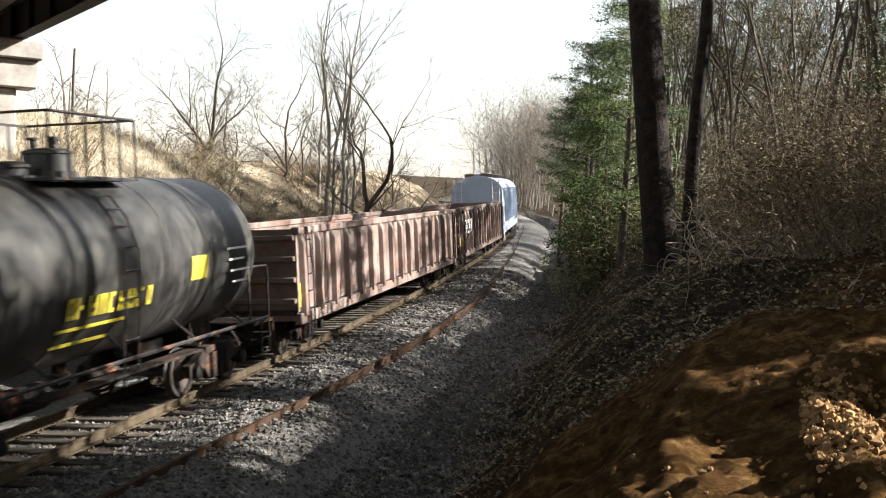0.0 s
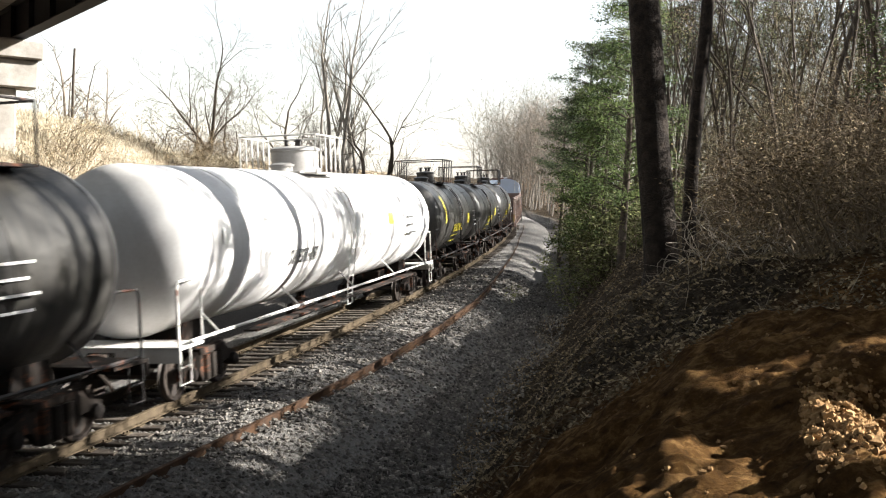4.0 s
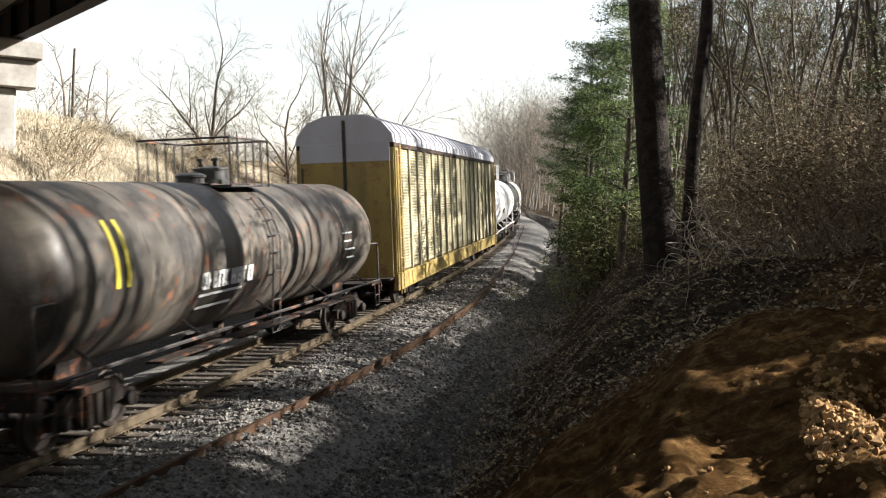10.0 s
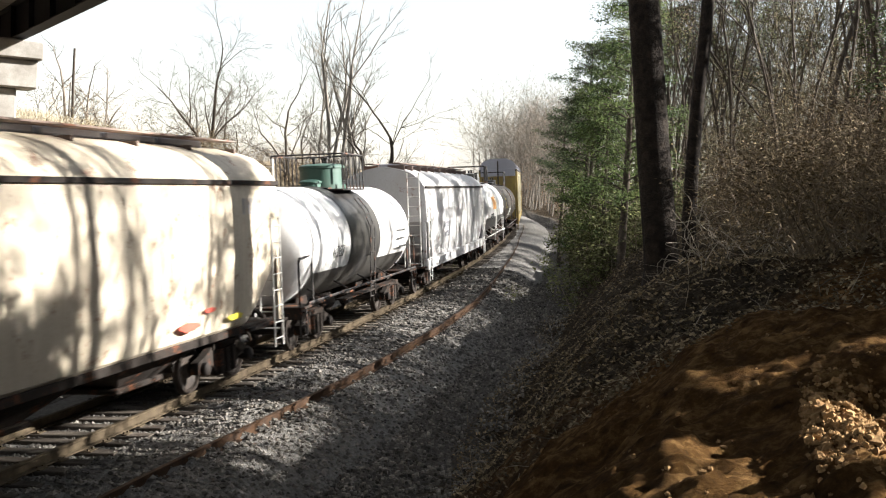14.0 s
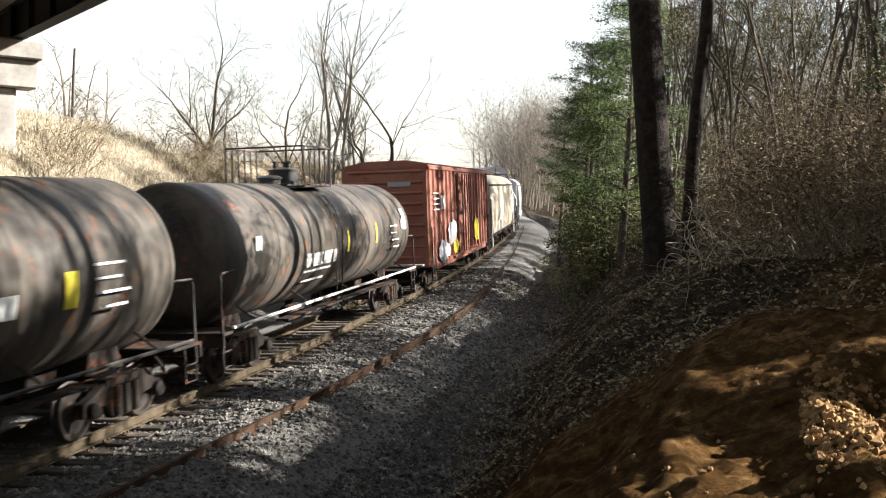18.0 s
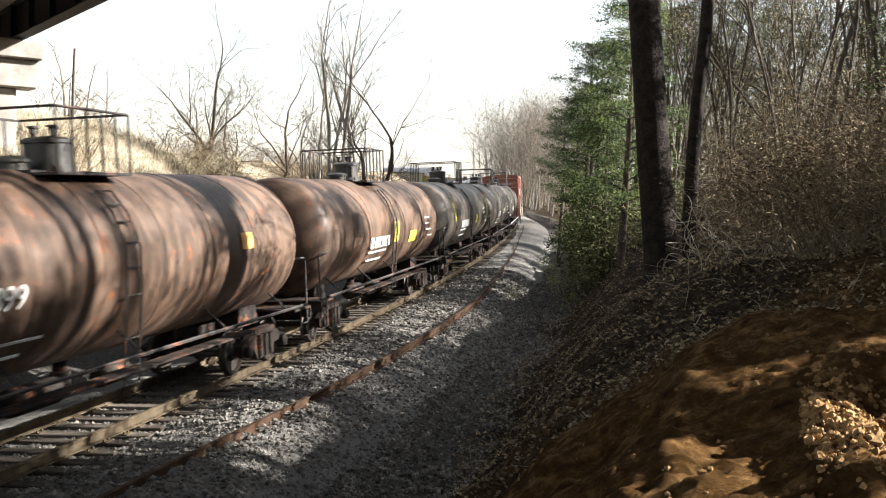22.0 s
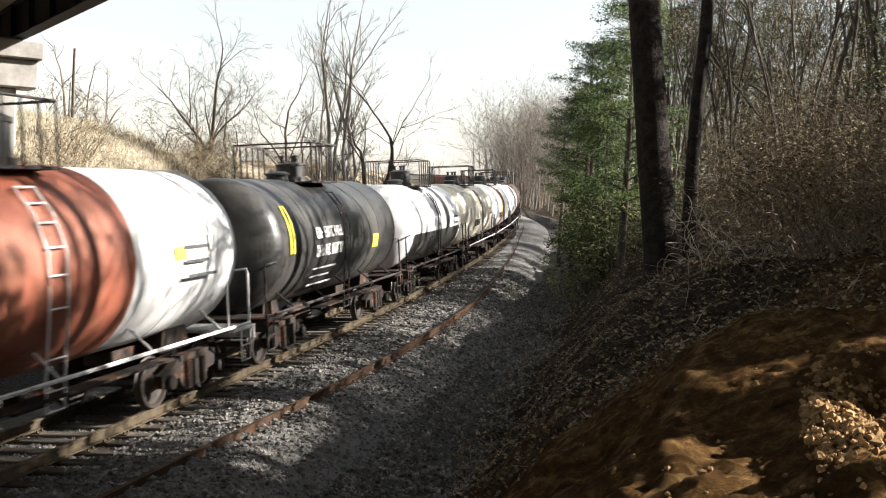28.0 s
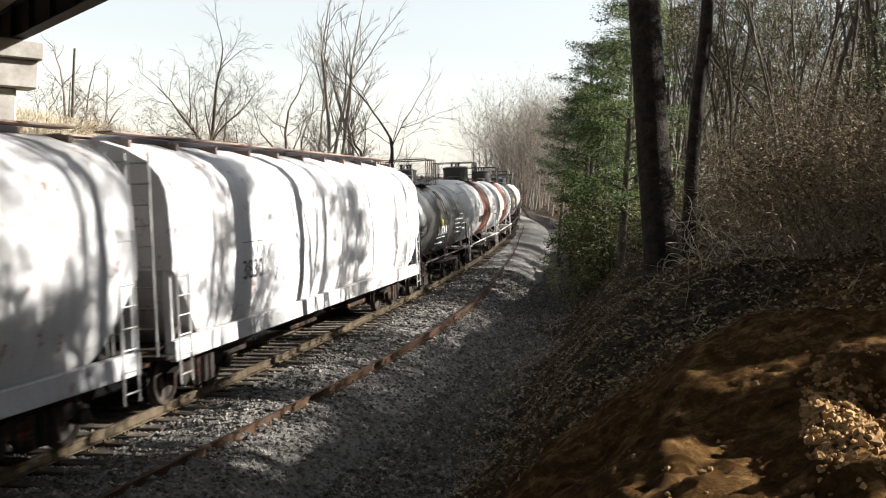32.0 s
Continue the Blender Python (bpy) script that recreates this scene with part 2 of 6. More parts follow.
POLE = plain("dark utility pole wood", (0.05, 0.04, 0.033), (0.09, 0.075, 0.06), 3, 0.9, 0.4, 0.01, 25)
NEEDLE = plain("dark evergreen foliage", (0.05, 0.095, 0.025), (0.17, 0.21, 0.05), 1.2, 0.75, 0.2, 0.01, 8, 0.0, "island")
PINE = plain("grey green pine needles", (0.11, 0.15, 0.075), (0.20, 0.23, 0.11), 1.2, 0.75, 0.2, 0.01, 8, 0.0, "island")
SHRUB = plain("olive shrub leaves", (0.14, 0.16, 0.06), (0.34, 0.33, 0.14), 1.5, 0.75, 0.2, 0.01, 8, 0.0, "island")
DRYLEAF = plain("dry brown leaves", (0.17, 0.12, 0.06), (0.52, 0.40, 0.24), 2.0, 0.85, 0.2, 0.01, 12, 0.0, "island")
STRAW = plain("straw coloured grass", (0.60, 0.53, 0.39), (0.36, 0.30, 0.205), 1.0, 0.9, 0.2, 0.01, 12, 0.0, "island")
TWIG = plain("brown twigs", (0.26, 0.20, 0.14), (0.46, 0.39, 0.29), 2.0, 0.9, 0.3, 0.01, 20, 0.0, "island")
PEBBLE = plain("dark ditch gravel", (0.16, 0.147, 0.132), (0.42, 0.385, 0.34), 3, 0.95, 0.5, 0.02, 50, 0.0, "island")
WOODTWIG = plain("olive brown twigs", (0.13, 0.11, 0.06), (0.36, 0.31, 0.19), 0.3, 0.9, 0.2, 0.01, 12, 0.0, "island")
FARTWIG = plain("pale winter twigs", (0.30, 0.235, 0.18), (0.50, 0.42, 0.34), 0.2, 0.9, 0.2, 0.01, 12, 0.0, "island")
RUSSET = plain("russet oak leaves", (0.30, 0.15, 0.07), (0.50, 0.30, 0.15), 0.2, 0.9, 0.2, 0.01, 12, 0.0, "island")
CLAY_LUMP = plain("orange clay clods", (0.17, 0.095, 0.04), (0.46, 0.29, 0.135), 9.0, 0.95, 0.6, 0.02, 30)


def ground_material():
    """Leaf litter, red clay where the bank is bare, straw on the far bank, grey fines by the track."""
    k = Nodes("bank soil and litter", 1.0)
    k.b.inputs["Specular IOR Level"].default_value = 0.03
    litter = k.ramp(k.noise(7, 8, 0.75), [(0.3, (0.014, 0.011, 0.008)), (0.5, (0.042, 0.032, 0.022)), (0.72, (0.12, 0.092, 0.06))])
    clay = k.ramp(k.noise(5, 8, 0.7), [(0.30, (0.030, 0.015, 0.006)), (0.5, (0.11, 0.058, 0.020)), (0.72, (0.36, 0.21, 0.085))])
    straw = k.ramp(k.noise(3, 8, 0.7), [(0.3, (0.13, 0.095, 0.055)), (0.5, (0.31, 0.255, 0.18)), (0.72, (0.58, 0.51, 0.40))])
    fines = k.ramp(k.noise(16, 8, 0.75), [(0.3, (0.035, 0.032, 0.029)), (0.52, (0.12, 0.11, 0.10)), (0.72, (0.30, 0.275, 0.25))])
    c = k.mix(k.attribute("clay"), litter, clay)
    c = k.mix(k.attribute("straw"), c, straw)
    c = k.mix(k.attribute("fines"), c, fines)
    k.color(c)
    k.bump(k.noise(11, 10, 0.8), 1.0, 0.16)
    return k.m


SOIL = ground_material()
# ---- ground: a railway cutting, one sheet out to the horizon ----
RIGHT_D = [0.0, 3.0, 4.0, 5.7, 6.3, 7.1, 8.0, 9.2, 10.5, 12.5, 16.0, 22.0, 34.0, 60.0, 140.0]
RIGHT_Z = [-0.95, -0.85, -0.72, -0.66, -0.45, 0.45, 1.65, 2.47, 2.90, 3.45, 4.9, 7.6, 12.4, 18.0, 24.0]
LEFT_D = [-200.0, -40.0, -16.0, -13.0, -10.5, -7.5, -5.0, -3.5, 0.0]
LEFT_Z = [5.0, 4.9, 4.8, 4.3, 3.0, 0.9, -0.4, -0.8, -0.95]


def ground_height(x, y, rough=True):
    """Height of the ground; takes numbers or arrays."""
    s, d = to_line(x, y)
    z = np.where(d > 0, np.interp(d, RIGHT_D, RIGHT_Z), np.interp(d, LEFT_D, LEFT_Z))
    far = np.clip((s - 35) / 80, 0, 1)
    z = np.where(d > 5.0, z * (1 - 0.82 * far), z)
    road = np.clip((-9.0 - d) / 6.0, 0, 1)
    z = z + road * (1.25 * np.clip((41.0 - s) / 9.0, 0, 1) - 0.35)
    # bank mostly out of view, lowered here so that sun reaches the near clay
    low = np.clip((np.asarray(y) - 7.0) / 4.0, 0, 1)
    z = np.where(d > 10.4, 2.92 + (z - 2.92) * (0.5 + 0.5 * low), z)
    x, y = np.asarray(x, float), np.asarray(y, float)
    edge = x - 0.29 * y - 0.40
    bench = np.clip(edge / 0.35, 0, 1) * np.clip((7.0 - y) / 0.4, 0, 1) * np.clip((y - 3.6) / 0.8, 0, 1) * np.clip((6.0 - x) / 2.0, 0, 1)
    z = z + bench * (2.80 - z) + 0.07 * np.exp(-((edge - 0.3) / 0.2) ** 2) * bench
    z = z + 0.07 * np.exp(-((d - 9.35) / 0.3) ** 2) * np.clip((y - 5.0) / 1.0, 0, 1) * np.clip((10.5 - y) / 2.0, 0, 1)
    if rough:
        wave = np.array([noise.noise((a * 0.30, b * 0.30, 1.7)) * 0.55 + noise.noise((a * 1.1, b * 1.1, 4.2)) * 0.16 + noise.noise((a * 3.1, b * 3.1, 7.2)) * 0.07 + noise.noise((a * 7.0, b * 7.0, 2.2)) * 0.05 + noise.noise((a * 16.0, b * 16.0, 5.2)) * 0.038
                         for a, b in zip(np.ravel(x), np.ravel(y))]).reshape(np.shape(x))
        z = z + wave * np.clip((np.abs(d) - 3.4) / 3.0, 0.15, 1.0)
    return z


def height(x, y):
    return float(ground_height(np.array([x]), np.array([y]))[0])


def steps(edges):
    out = []
    for a, b, w in edges:
        out.extend(np.linspace(a, b, max(2, int(round((b - a) / w)) + 1))[:-1])
    return np.array(out)


def build_ground():
    gx = steps([(-2600, -300, 460), (-300, -60, 30), (-60, -24, 3), (-24, -1, 0.4), (-1, 5, 0.06), (5, 7, 0.13), (7, 22, 0.4), (22, 60, 2.4), (60, 300, 30), (300, 2600, 460)])
    gy = steps([(-2600, -500, 420), (-500, -60, 40), (-60, -3, 3), (-3, 3.5, 0.4), (3.5, 9.5, 0.06), (9.5, 13, 0.13), (13, 42, 0.36), (42, 130, 1.6), (130, 520, 26), (520, 2600, 420)])
    X, Y = np.meshgrid(gx, gy)
    Z = ground_height(X, Y)
    s, d = to_line(X, Y)
    n, m = X.shape
    v = np.stack([X.ravel(), Y.ravel(), Z.ravel()], 1)
    i = (np.arange(n - 1)[:, None] * m + np.arange(m - 1)[None, :]).ravel()
    f = np.stack([i, i + 1, i + 1 + m, i + m], 1)
    me = bpy.data.meshes.new("ground")
    me.from_pydata(v.tolist(), [], f.tolist())
    me.materials.append(SOIL)
    me.shade_smooth()
    spots = np.array([noise.noise((a * 0.5, b * 0.5, 9.0)) for a, b in zip(X.ravel(), Y.ravel())]).reshape(X.shape)
    clay = np.clip((13.0 - Y + spots * 4) / 3.0, 0, 1) * np.clip((d - 6.0 + spots * 1.5) / 1.2, 0, 1)
    clay = np.maximum(clay, np.clip((spots - 0.25) * 4, 0, 0.8) * (d < -6) * (Y > 40))
    straw = np.clip((-8.0 - d + spots * 3) / 2.5, 0, 1) * np.clip(0.45 + spots * 1.6 + 0.6 * (X < -8.5) * (Y < 45), 0, 1)
    fines = np.clip((6.0 - d + spots * 0.8) / 0.8, 0, 1) * np.clip((d + 5.5) / 1.0, 0, 1)
    for key, val in (("clay", clay), ("straw", straw), ("fines", fines)):
        me.attributes.new(key, "FLOAT", "POINT").data.foreach_set("value", val.ravel().astype(np.float32))
    tagged(new("ground", me), "leaf-littered and bare clay banks of a railway cutting", "ground", kind="structure")


build_ground()


# ---- ballast, rails, loose rail ----
def sweep(stations, profile_at, closed=True):
    """A strip along the line: profile_at(s) gives (offset, height) pairs."""
    return Shape().loft([[line_at(s, d, z) for d, z in profile_at(s)] for s in stations], closed=closed, caps=closed)


NEAR_S = list(np.arange(-30.0, -6.0, 1.0)) + list(np.arange(-6.0, 60.0, 0.13)) + list(np.arange(60.0, 100.0, 0.5))
LINE_S = list(np.arange(-420.0, -30.0, 6.0)) + NEAR_S + list(np.arange(100.0, 490.0, 6.0))


def bed_profile(s):
    w = lambda k: noise.noise((s * 0.6, k, 0.0)) * 0.10
    r = 0.045 * math.sin(s * 2 * math.pi / 0.52 + 1.5 * noise.noise((s * 0.4, 0, 3))) + 0.05 * noise.noise((s * 2.3, 1, 0))
    return [(-4.2 + w(1), -1.2), (-3.2 + w(2), -0.75), (-2.1 + w(3), -0.26), (-1.5, -0.22), (-0.6, -0.24), (0.6, -0.24), (1.4, -0.21 + r), (1.9, -0.23 + r), (2.4 + w(4) * 0.4, -0.29 + r * 0.9),
            (3.1 + w(5), -0.46 + w(8) * 0.4 + r * 0.7), (3.7 + w(6), -0.80), (4.6 + w(7), -1.45)]


bed = sweep(LINE_S, bed_profile, closed=False).mesh("ballast_bed", BED, 80)
tagged(new("ballast_bed", bed), "grey crushed-stone ballast bed under the track", "ballast", kind="structure")

HEAD = [(-0.036, 0.0), (-0.036, -0.03), (-0.010, -0.045), (-0.008, -0.135), (-0.07, -0.15), (-0.07, -0.165), (0.07, -0.165), (0.07, -0.15), (0.008, -0.135), (0.010, -0.045), (0.036, -0.03), (0.036, 0.0)]
track = thing("railway_track", label="curved single railway track on grey wooden sleepers", category="railway track", kind="structure")


def rail(name, offset_at, z_at, stations, head_mat, side_mat, parent, label):
    sh = sweep(stations, lambda s: [(offset_at(s) + a, z_at(s) + b) for a, b in HEAD])
    me = sh.mesh(name, [side_mat, head_mat], 50)
    for p in me.polygons:
        if p.normal.z > 0.9 and len(p.vertices) == 4 and p.index % 12 == 11:
            p.material_index = 1
    if parent is None:
        return new(name, me)
    return part(name, me, None, parent, label)


RAIL_S = list(np.arange(-420.0, -10.0, 6.0)) + list(np.arange(-10.0, 100.0, 0.8)) + list(np.arange(100.0, 490.0, 6.0))
rail("outer_rail", lambda s: 0.755, lambda s: 0.0, RAIL_S, RAIL_TOP, RAIL_SIDE, track, "polished steel running rail with rusty web")
rail("inner_rail", lambda s: -0.755, lambda s: 0.0, RAIL_S, RAIL_TOP, RAIL_SIDE, track, "polished steel running rail with rusty web")
LOOSE_S = [-30.0, 3.2, 6.5, 9.7, 14.0, 18.7, 25.4, 38.7, 64.6, 90.0]
LOOSE_D = [1.9, 2.38, 2.56, 2.74, 2.92, 3.02, 3.0, 2.45, 1.75, 1.72]
loose = rail("loose_rail", lambda s: float(np.interp(s, LOOSE_S, LOOSE_D)) + 0.02 * noise.noise((s * 0.3, 0, 0)), lambda s: -0.18 - 0.06 * max(0.0, min(1.0, (np.interp(s, LOOSE_S, LOOSE_D) - 2.2))), list(np.arange(-30.0, 88.0, 0.7)), RAIL_RUST, RAIL_RUST, None, "")
tagged(loose, "long rusty replacement rail lying loose on the ballast", "rail")

# ---- sleepers with plates and spikes ----
rng = random.Random(5)
tie_mesh = Shape().box(-1.30, 1.30, -0.115, 0.115, -0.36, -0.178, 0.012).mesh("tie", TIE)
plate = Shape().box(-0.17, 0.17, -0.095, 0.095, -0.178, -0.163, 0.003)
for sx in (-0.105, 0.105):
    for sy in (-0.06, 0.06):
        plate.box(sx - 0.014, sx + 0.014, sy - 0.014, sy + 0.014, -0.165, -0.135)
plate_mesh = plate.mesh("tie_plate", RAIL_SIDE)
for k in range(-24, 170):
    s = k * 0.52 + rng.uniform(-0.05, 0.05)
    m = line_pose(s) @ pose(0, rng.uniform(-0.08, 0.08), rng.uniform(-0.012, 0.004), 0, 0, 90 + rng.uniform(-2.2, 2.2))
    tie = part("tie", tie_mesh, None, track, at=m)
    if k < 70:
        for y in (0.755, -0.755):
            part("tie_plate", plate_mesh, None, tie, at=pose(y, 0, 0.0))

# ---- bridge over the line: girders, deck, one bent of columns on the far bank ----
BX, BY = Vector((0.5463, -0.8376, 0)), Vector((-0.8376, -0.5463, 0))
frame_b = Matrix((BX, BY, Vector((0, 0, 1)))).transposed().to_4x4()
frame_b.translation = (-14.85, 33.0, 0)
bridge = thing("road_bridge", label="dark steel girder road bridge crossing above the railway", category="bridge", at=frame_b)
part("deck", Shape().box(-26, 62, -1.3, 10.4, 9.153, 9.5, 0.03), CONCRETE, bridge, "concrete deck slab")
for k in range(5):
    y = (-0.55, 1.6, 3.95, 6.3, 9.65)[k]
    g = Shape().box(-26, 62, y - 0.2, y + 0.2, 8.0, 8.05).box(-26, 62, y - 0.012, y + 0.012, 8.05, 9.1).box(-26, 62, y - 0.18, y + 0.18, 9.1, 9.15)
    gird = part("girder", g, GIRDER, bridge, "dark painted steel plate girder")
    for x in np.arange(-24, 62, 3.0):
        part("stiffener", Shape().box(x - 0.01, x + 0.01, y - 0.17, y + 0.17, 8.05, 9.1), GIRDER, gird)
part("parapet", Shape().box(-26, 62, -1.28, -1.04, 9.503, 10.3, 0.03), CONCRETE, bridge, "concrete parapet")
part("parapet", Shape().box(-26, 62, 10.14, 10.38, 9.503, 10.3, 0.03), CONCRETE, bridge)
pier = thing("bridge_pier", label="stained concrete bridge bent with stepped cap on the bank", category="bridge pier", at=frame_b)
part("cap", Shape().box(-0.75, 0.75, -1.12, 10.9, 6.40, 7.33, 0.05), CONCRETE, pier, "concrete pier cap")
part("bearing_ledge", Shape().box(-0.95, 0.95, -1.26, 11.0, 7.333, 7.95, 0.05), CONCRETE, pier, "wider concrete ledge")
for y in (0.10, 4.9, 9.6):
    part("column", Shape().box(-0.5, 0.5, y - 0.60, y + 0.60, 1.5, 6.397, 0.05), CONCRETE, pier, "square concrete column")
for k in range(5):
    part("bearing", Shape().box(-0.25, 0.25, (-0.75, 1.4, 3.75, 6.1, 9.45)[k], (-0.35, 1.8, 4.15, 6.5, 9.85)[k], 7.953, 7.997), GIRDER, pier)


# ---- loose stones on the bed, the nearest stretch ----
def stones(n, s0, s1, d0, d1, size, seed, mat, name, label, lift):
    """Crushed stones, each a rough lump of eight facets."""
    r = np.random.RandomState(seed)
    ss = s0 + (s1 - s0) * r.rand(n) ** 1.5
    dd = d0 + (d1 - d0) * r.rand(n)
    prof = {}
    verts, faces = [], []
    octa = np.array([(1, 0, 0), (0, 1, 0), (-1, 0, 0), (0, -1, 0), (0, 0, 0.75), (0, 0, -0.75)], float)
    tri = [(0, 1, 4), (1, 2, 4), (2, 3, 4), (3, 0, 4), (1, 0, 5), (2, 1, 5), (3, 2, 5), (0, 3, 5)]
    for i in range(n):
        key = round(float(ss[i]), 1)
        if key not in prof:
            prof[key] = bed_profile(key)
        a = prof[key]
        z = float(np.interp(dd[i], [q[0] for q in a], [q[1] for q in a]))
        c = line_at(float(ss[i]), float(dd[i]), z + lift)
        ang = r.rand() * 6.28
        k = size * (0.5 + r.rand()) * (1 + float(ss[i]) / 40)
        rot = np.array([[math.cos(ang), -math.sin(ang), 0], [math.sin(ang), math.cos(ang), 0], [0, 0, 1]])
        v = (octa * (0.7 + 0.6 * r.rand(6, 3))) @ rot.T * k * np.array([1, 0.8 + 0.4 * r.rand(), 0.8]) + np.array(c)
        m = len(verts)
        verts.extend(v.tolist())
        faces.extend((x + m, y + m, w + m) for x, y, w in tri)
    sh = Shape()
    sh.v, sh.f = verts, faces
    return thing(name, sh, mat, label, "stones", kind="stuff")


stones(34000, -2.0, 38.0, -1.45, 4.2, 0.036, 3, STONE, "ballast_stones", "grey crushed ballast stones between and beside the rails", 0.005)
# ---- freight cars: x ahead, y to the left, z up from the rail head ----
CARS = []
WHEELSETS = []
CACHE = {}


def cached(key, make):
    if key not in CACHE:
        CACHE[key] = make()
    return CACHE[key]


def wheelset_mesh():
    s = Shape().lathe([(-1.0, 0.07), (1.0, 0.07)], "y", n=10)
    for g in (1, -1):
        s.lathe([(g * 0.70, 0.44), (g * 0.73, 0.455), (g * 0.75, 0.425), (g * 0.83, 0.418), (g * 0.835, 0.36), (g * 0.78, 0.34), (g * 0.76, 0.16), (g * 0.84, 0.12), (g * 0.84, 0.05)], "y", n=22)
    return s.mesh("wheelset", WHEEL, 40)


def side_frame_mesh():
    top = [(-1.08, 0.36), (-1.08, 0.57), (-0.82, 0.63), (-0.45, 0.80), (0.45, 0.80), (0.82, 0.63), (1.08, 0.57), (1.08, 0.36)]
    low = [(0.80, 0.36), (0.74, 0.47), (0.52, 0.44), (0.34, 0.22), (-0.34, 0.22), (-0.52, 0.44), (-0.74, 0.47), (-0.80, 0.36)]
    s = Shape().extrude(top + low, -0.07, 0.07)
    s.extrude([(-0.5, 0.72), (-0.5, 0.82), (0.5, 0.82), (0.5, 0.72)], -0.10, 0.10)
    for x in (-0.25, 0.0, 0.25):
        s.lathe([(0.26, 0.095), (0.70, 0.095)], "z", (x, -0.07, 0), 8)
    return s.mesh("side_frame", TRUCK, 40)


def bearing_mesh():
    return Shape().lathe([(-0.10, 0.12), (0.08, 0.12), (0.11, 0.08)], "y", n=12).mesh("bearing_cap", UNDER, 40)


def coupler_mesh():
    s = Shape().box(0.0, 0.62, -0.09, 0.09, 0.72, 0.92, 0.02).box(0.55, 0.82, -0.20, 0.12, 0.68, 0.98, 0.04).box(0.70, 0.92, 0.06, 0.19, 0.72, 0.95, 0.03)
    s.tube([(0.25, -0.35, 0.78), (0.5, -0.36, 0.55), (0.72, -0.30, 0.38), (0.9, -0.12, 0.42)], 0.03, 6)
    return s.mesh("coupler", TRUCK, 40)


def add_truck(car, x):
    t = part("truck", cached("bolster", lambda: Shape().box(-0.2, 0.2, -1.05, 1.05, 0.42, 0.74, 0.03).box(-0.35, 0.35, -0.22, 0.22, 0.72, 0.86, 0.02).mesh("bolster", TRUCK)), None, car, "rusty cast-steel two-axle truck", at=pose(x, 0, 0))
    for y in (1.02, -1.02):
        part("side_frame", cached("frame", side_frame_mesh), None, t, at=pose(0, y, 0, 0, 0, 0 if y < 0 else 180))
    for ax in (-0.88, 0.88):
        WHEELSETS.append((part("wheelset", cached("wheelset", wheelset_mesh), None, t, at=pose(ax, 0, 0.42)), ax, car))
        for y in (1.10, -1.10):
            part("bearing_cap", cached("bearing", bearing_mesh), None, t, at=pose(ax, y, 0.44, 0, 0, 0 if y > 0 else 180))


def under(car, half, base, sill=True, z=1.0):
    """Trucks, draft sills, couplers, brake gear."""
    for g in (1, -1):
        add_truck(car, g * base / 2)
        part("coupler", cached("coupler", coupler_mesh), None, car, at=pose(g * half, 0, 0, 0, 0, 0 if g > 0 else 180))
        a, b = sorted((g * half, g * (base / 2 - 1.2)))
        part("draft_sill", Shape().box(a, b, -0.28, 0.28, 0.74, z, 0.02), UNDER, car, "grimy steel draft sill")
    if sill:
        part("center_sill", Shape().box(-half + 0.4, half - 0.4, -0.2, 0.2, 0.66, 0.73 + 0.2, 0.02), UNDER, car)
    part("brake_cylinder", Shape().lathe([(-0.45, 0.10), (-0.42, 0.16), (0.30, 0.16), (0.34, 0.05), (0.75, 0.03)], "x", (0.6, -0.55, 0.72), 14), UNDER, car)
    part("air_reservoir", Shape().lathe([(-0.6, 0.08), (-0.5, 0.2), (0.5, 0.2), (0.6, 0.08)], "x", (-1.4, -0.5, 0.74), 16), UNDER, car, smooth=50)


def ladder(car, x, y, z0, z1, n, w=0.42, mat=None, along="x", out=0.05, label=""):
    """Stiles and rungs as one ladder with its rungs as pieces."""
    mat = mat or RAILING
    s = Shape()
    for k in (-1, 1):
        q = (x + k * w / 2, y) if along == "x" else (x, y + k * w / 2)
        s.tube([(q[0], q[1], z0), (q[0], q[1], z1)], 0.022, 5)
    lad = part("ladder", s, mat, car, label or "steel ladder")
    rung = cached(("rung", w, along, mat.name), lambda: Shape().tube([(-w / 2, 0, 0), (w / 2, 0, 0)] if along == "x" else [(0, -w / 2, 0), (0, w / 2, 0)], 0.016, 5).mesh("rung", mat))
    for i in range(n):
        part("rung", rung, None, lad, at=pose(x, y, z0 + (z1 - z0) * (i + 0.5) / n))
    return lad


def bars(car, x, y, z, widths, h, gap, mat, lines=1, drop=0.0, tilt=0.0, side=-1):
    """Lettering that cannot be read: strokes the size of letters, or one bar a line where it is tiny."""
    m = pose(x, y, z, tilt, 0, 0)
    for r in range(lines):
        z1, z0 = -r * (h + drop), -r * (h + drop) - h
        if h < 0.16 or max(widths) > 0.5:
            n = sum(widths) + gap * (len(widths) - 1)
            part("text_line", Shape().box(0, n * (1.0 if r % 2 == 0 else 0.8), -0.004, 0.004, z0 + h * 0.31, z1 - h * 0.31).moved(m), mat, car)
            continue
        u = 0.0
        for i, w in enumerate(widths):
            s = Shape()
            b = min(0.2 * h, 0.3 * w)
            s.box(u, u + b, -0.004, 0.004, z0, z1)
            if i % 3 != 1:
                s.box(u + w - b, u + w, -0.004, 0.004, z0, z1)
            for q in ((0.0, 0.8), (0.4,), (0.0, 0.4), (0.8,))[i % 4]:
                s.box(u + b, u + w - b, -0.004, 0.004, z0 + q * h, z0 + q * h + 0.2 * h)
            part("letter", s.moved(m), mat, car)
            u += w + gap


def register(car, front, rear, base):
    CARS.append((car, (front + rear) / 2, base))
    return car


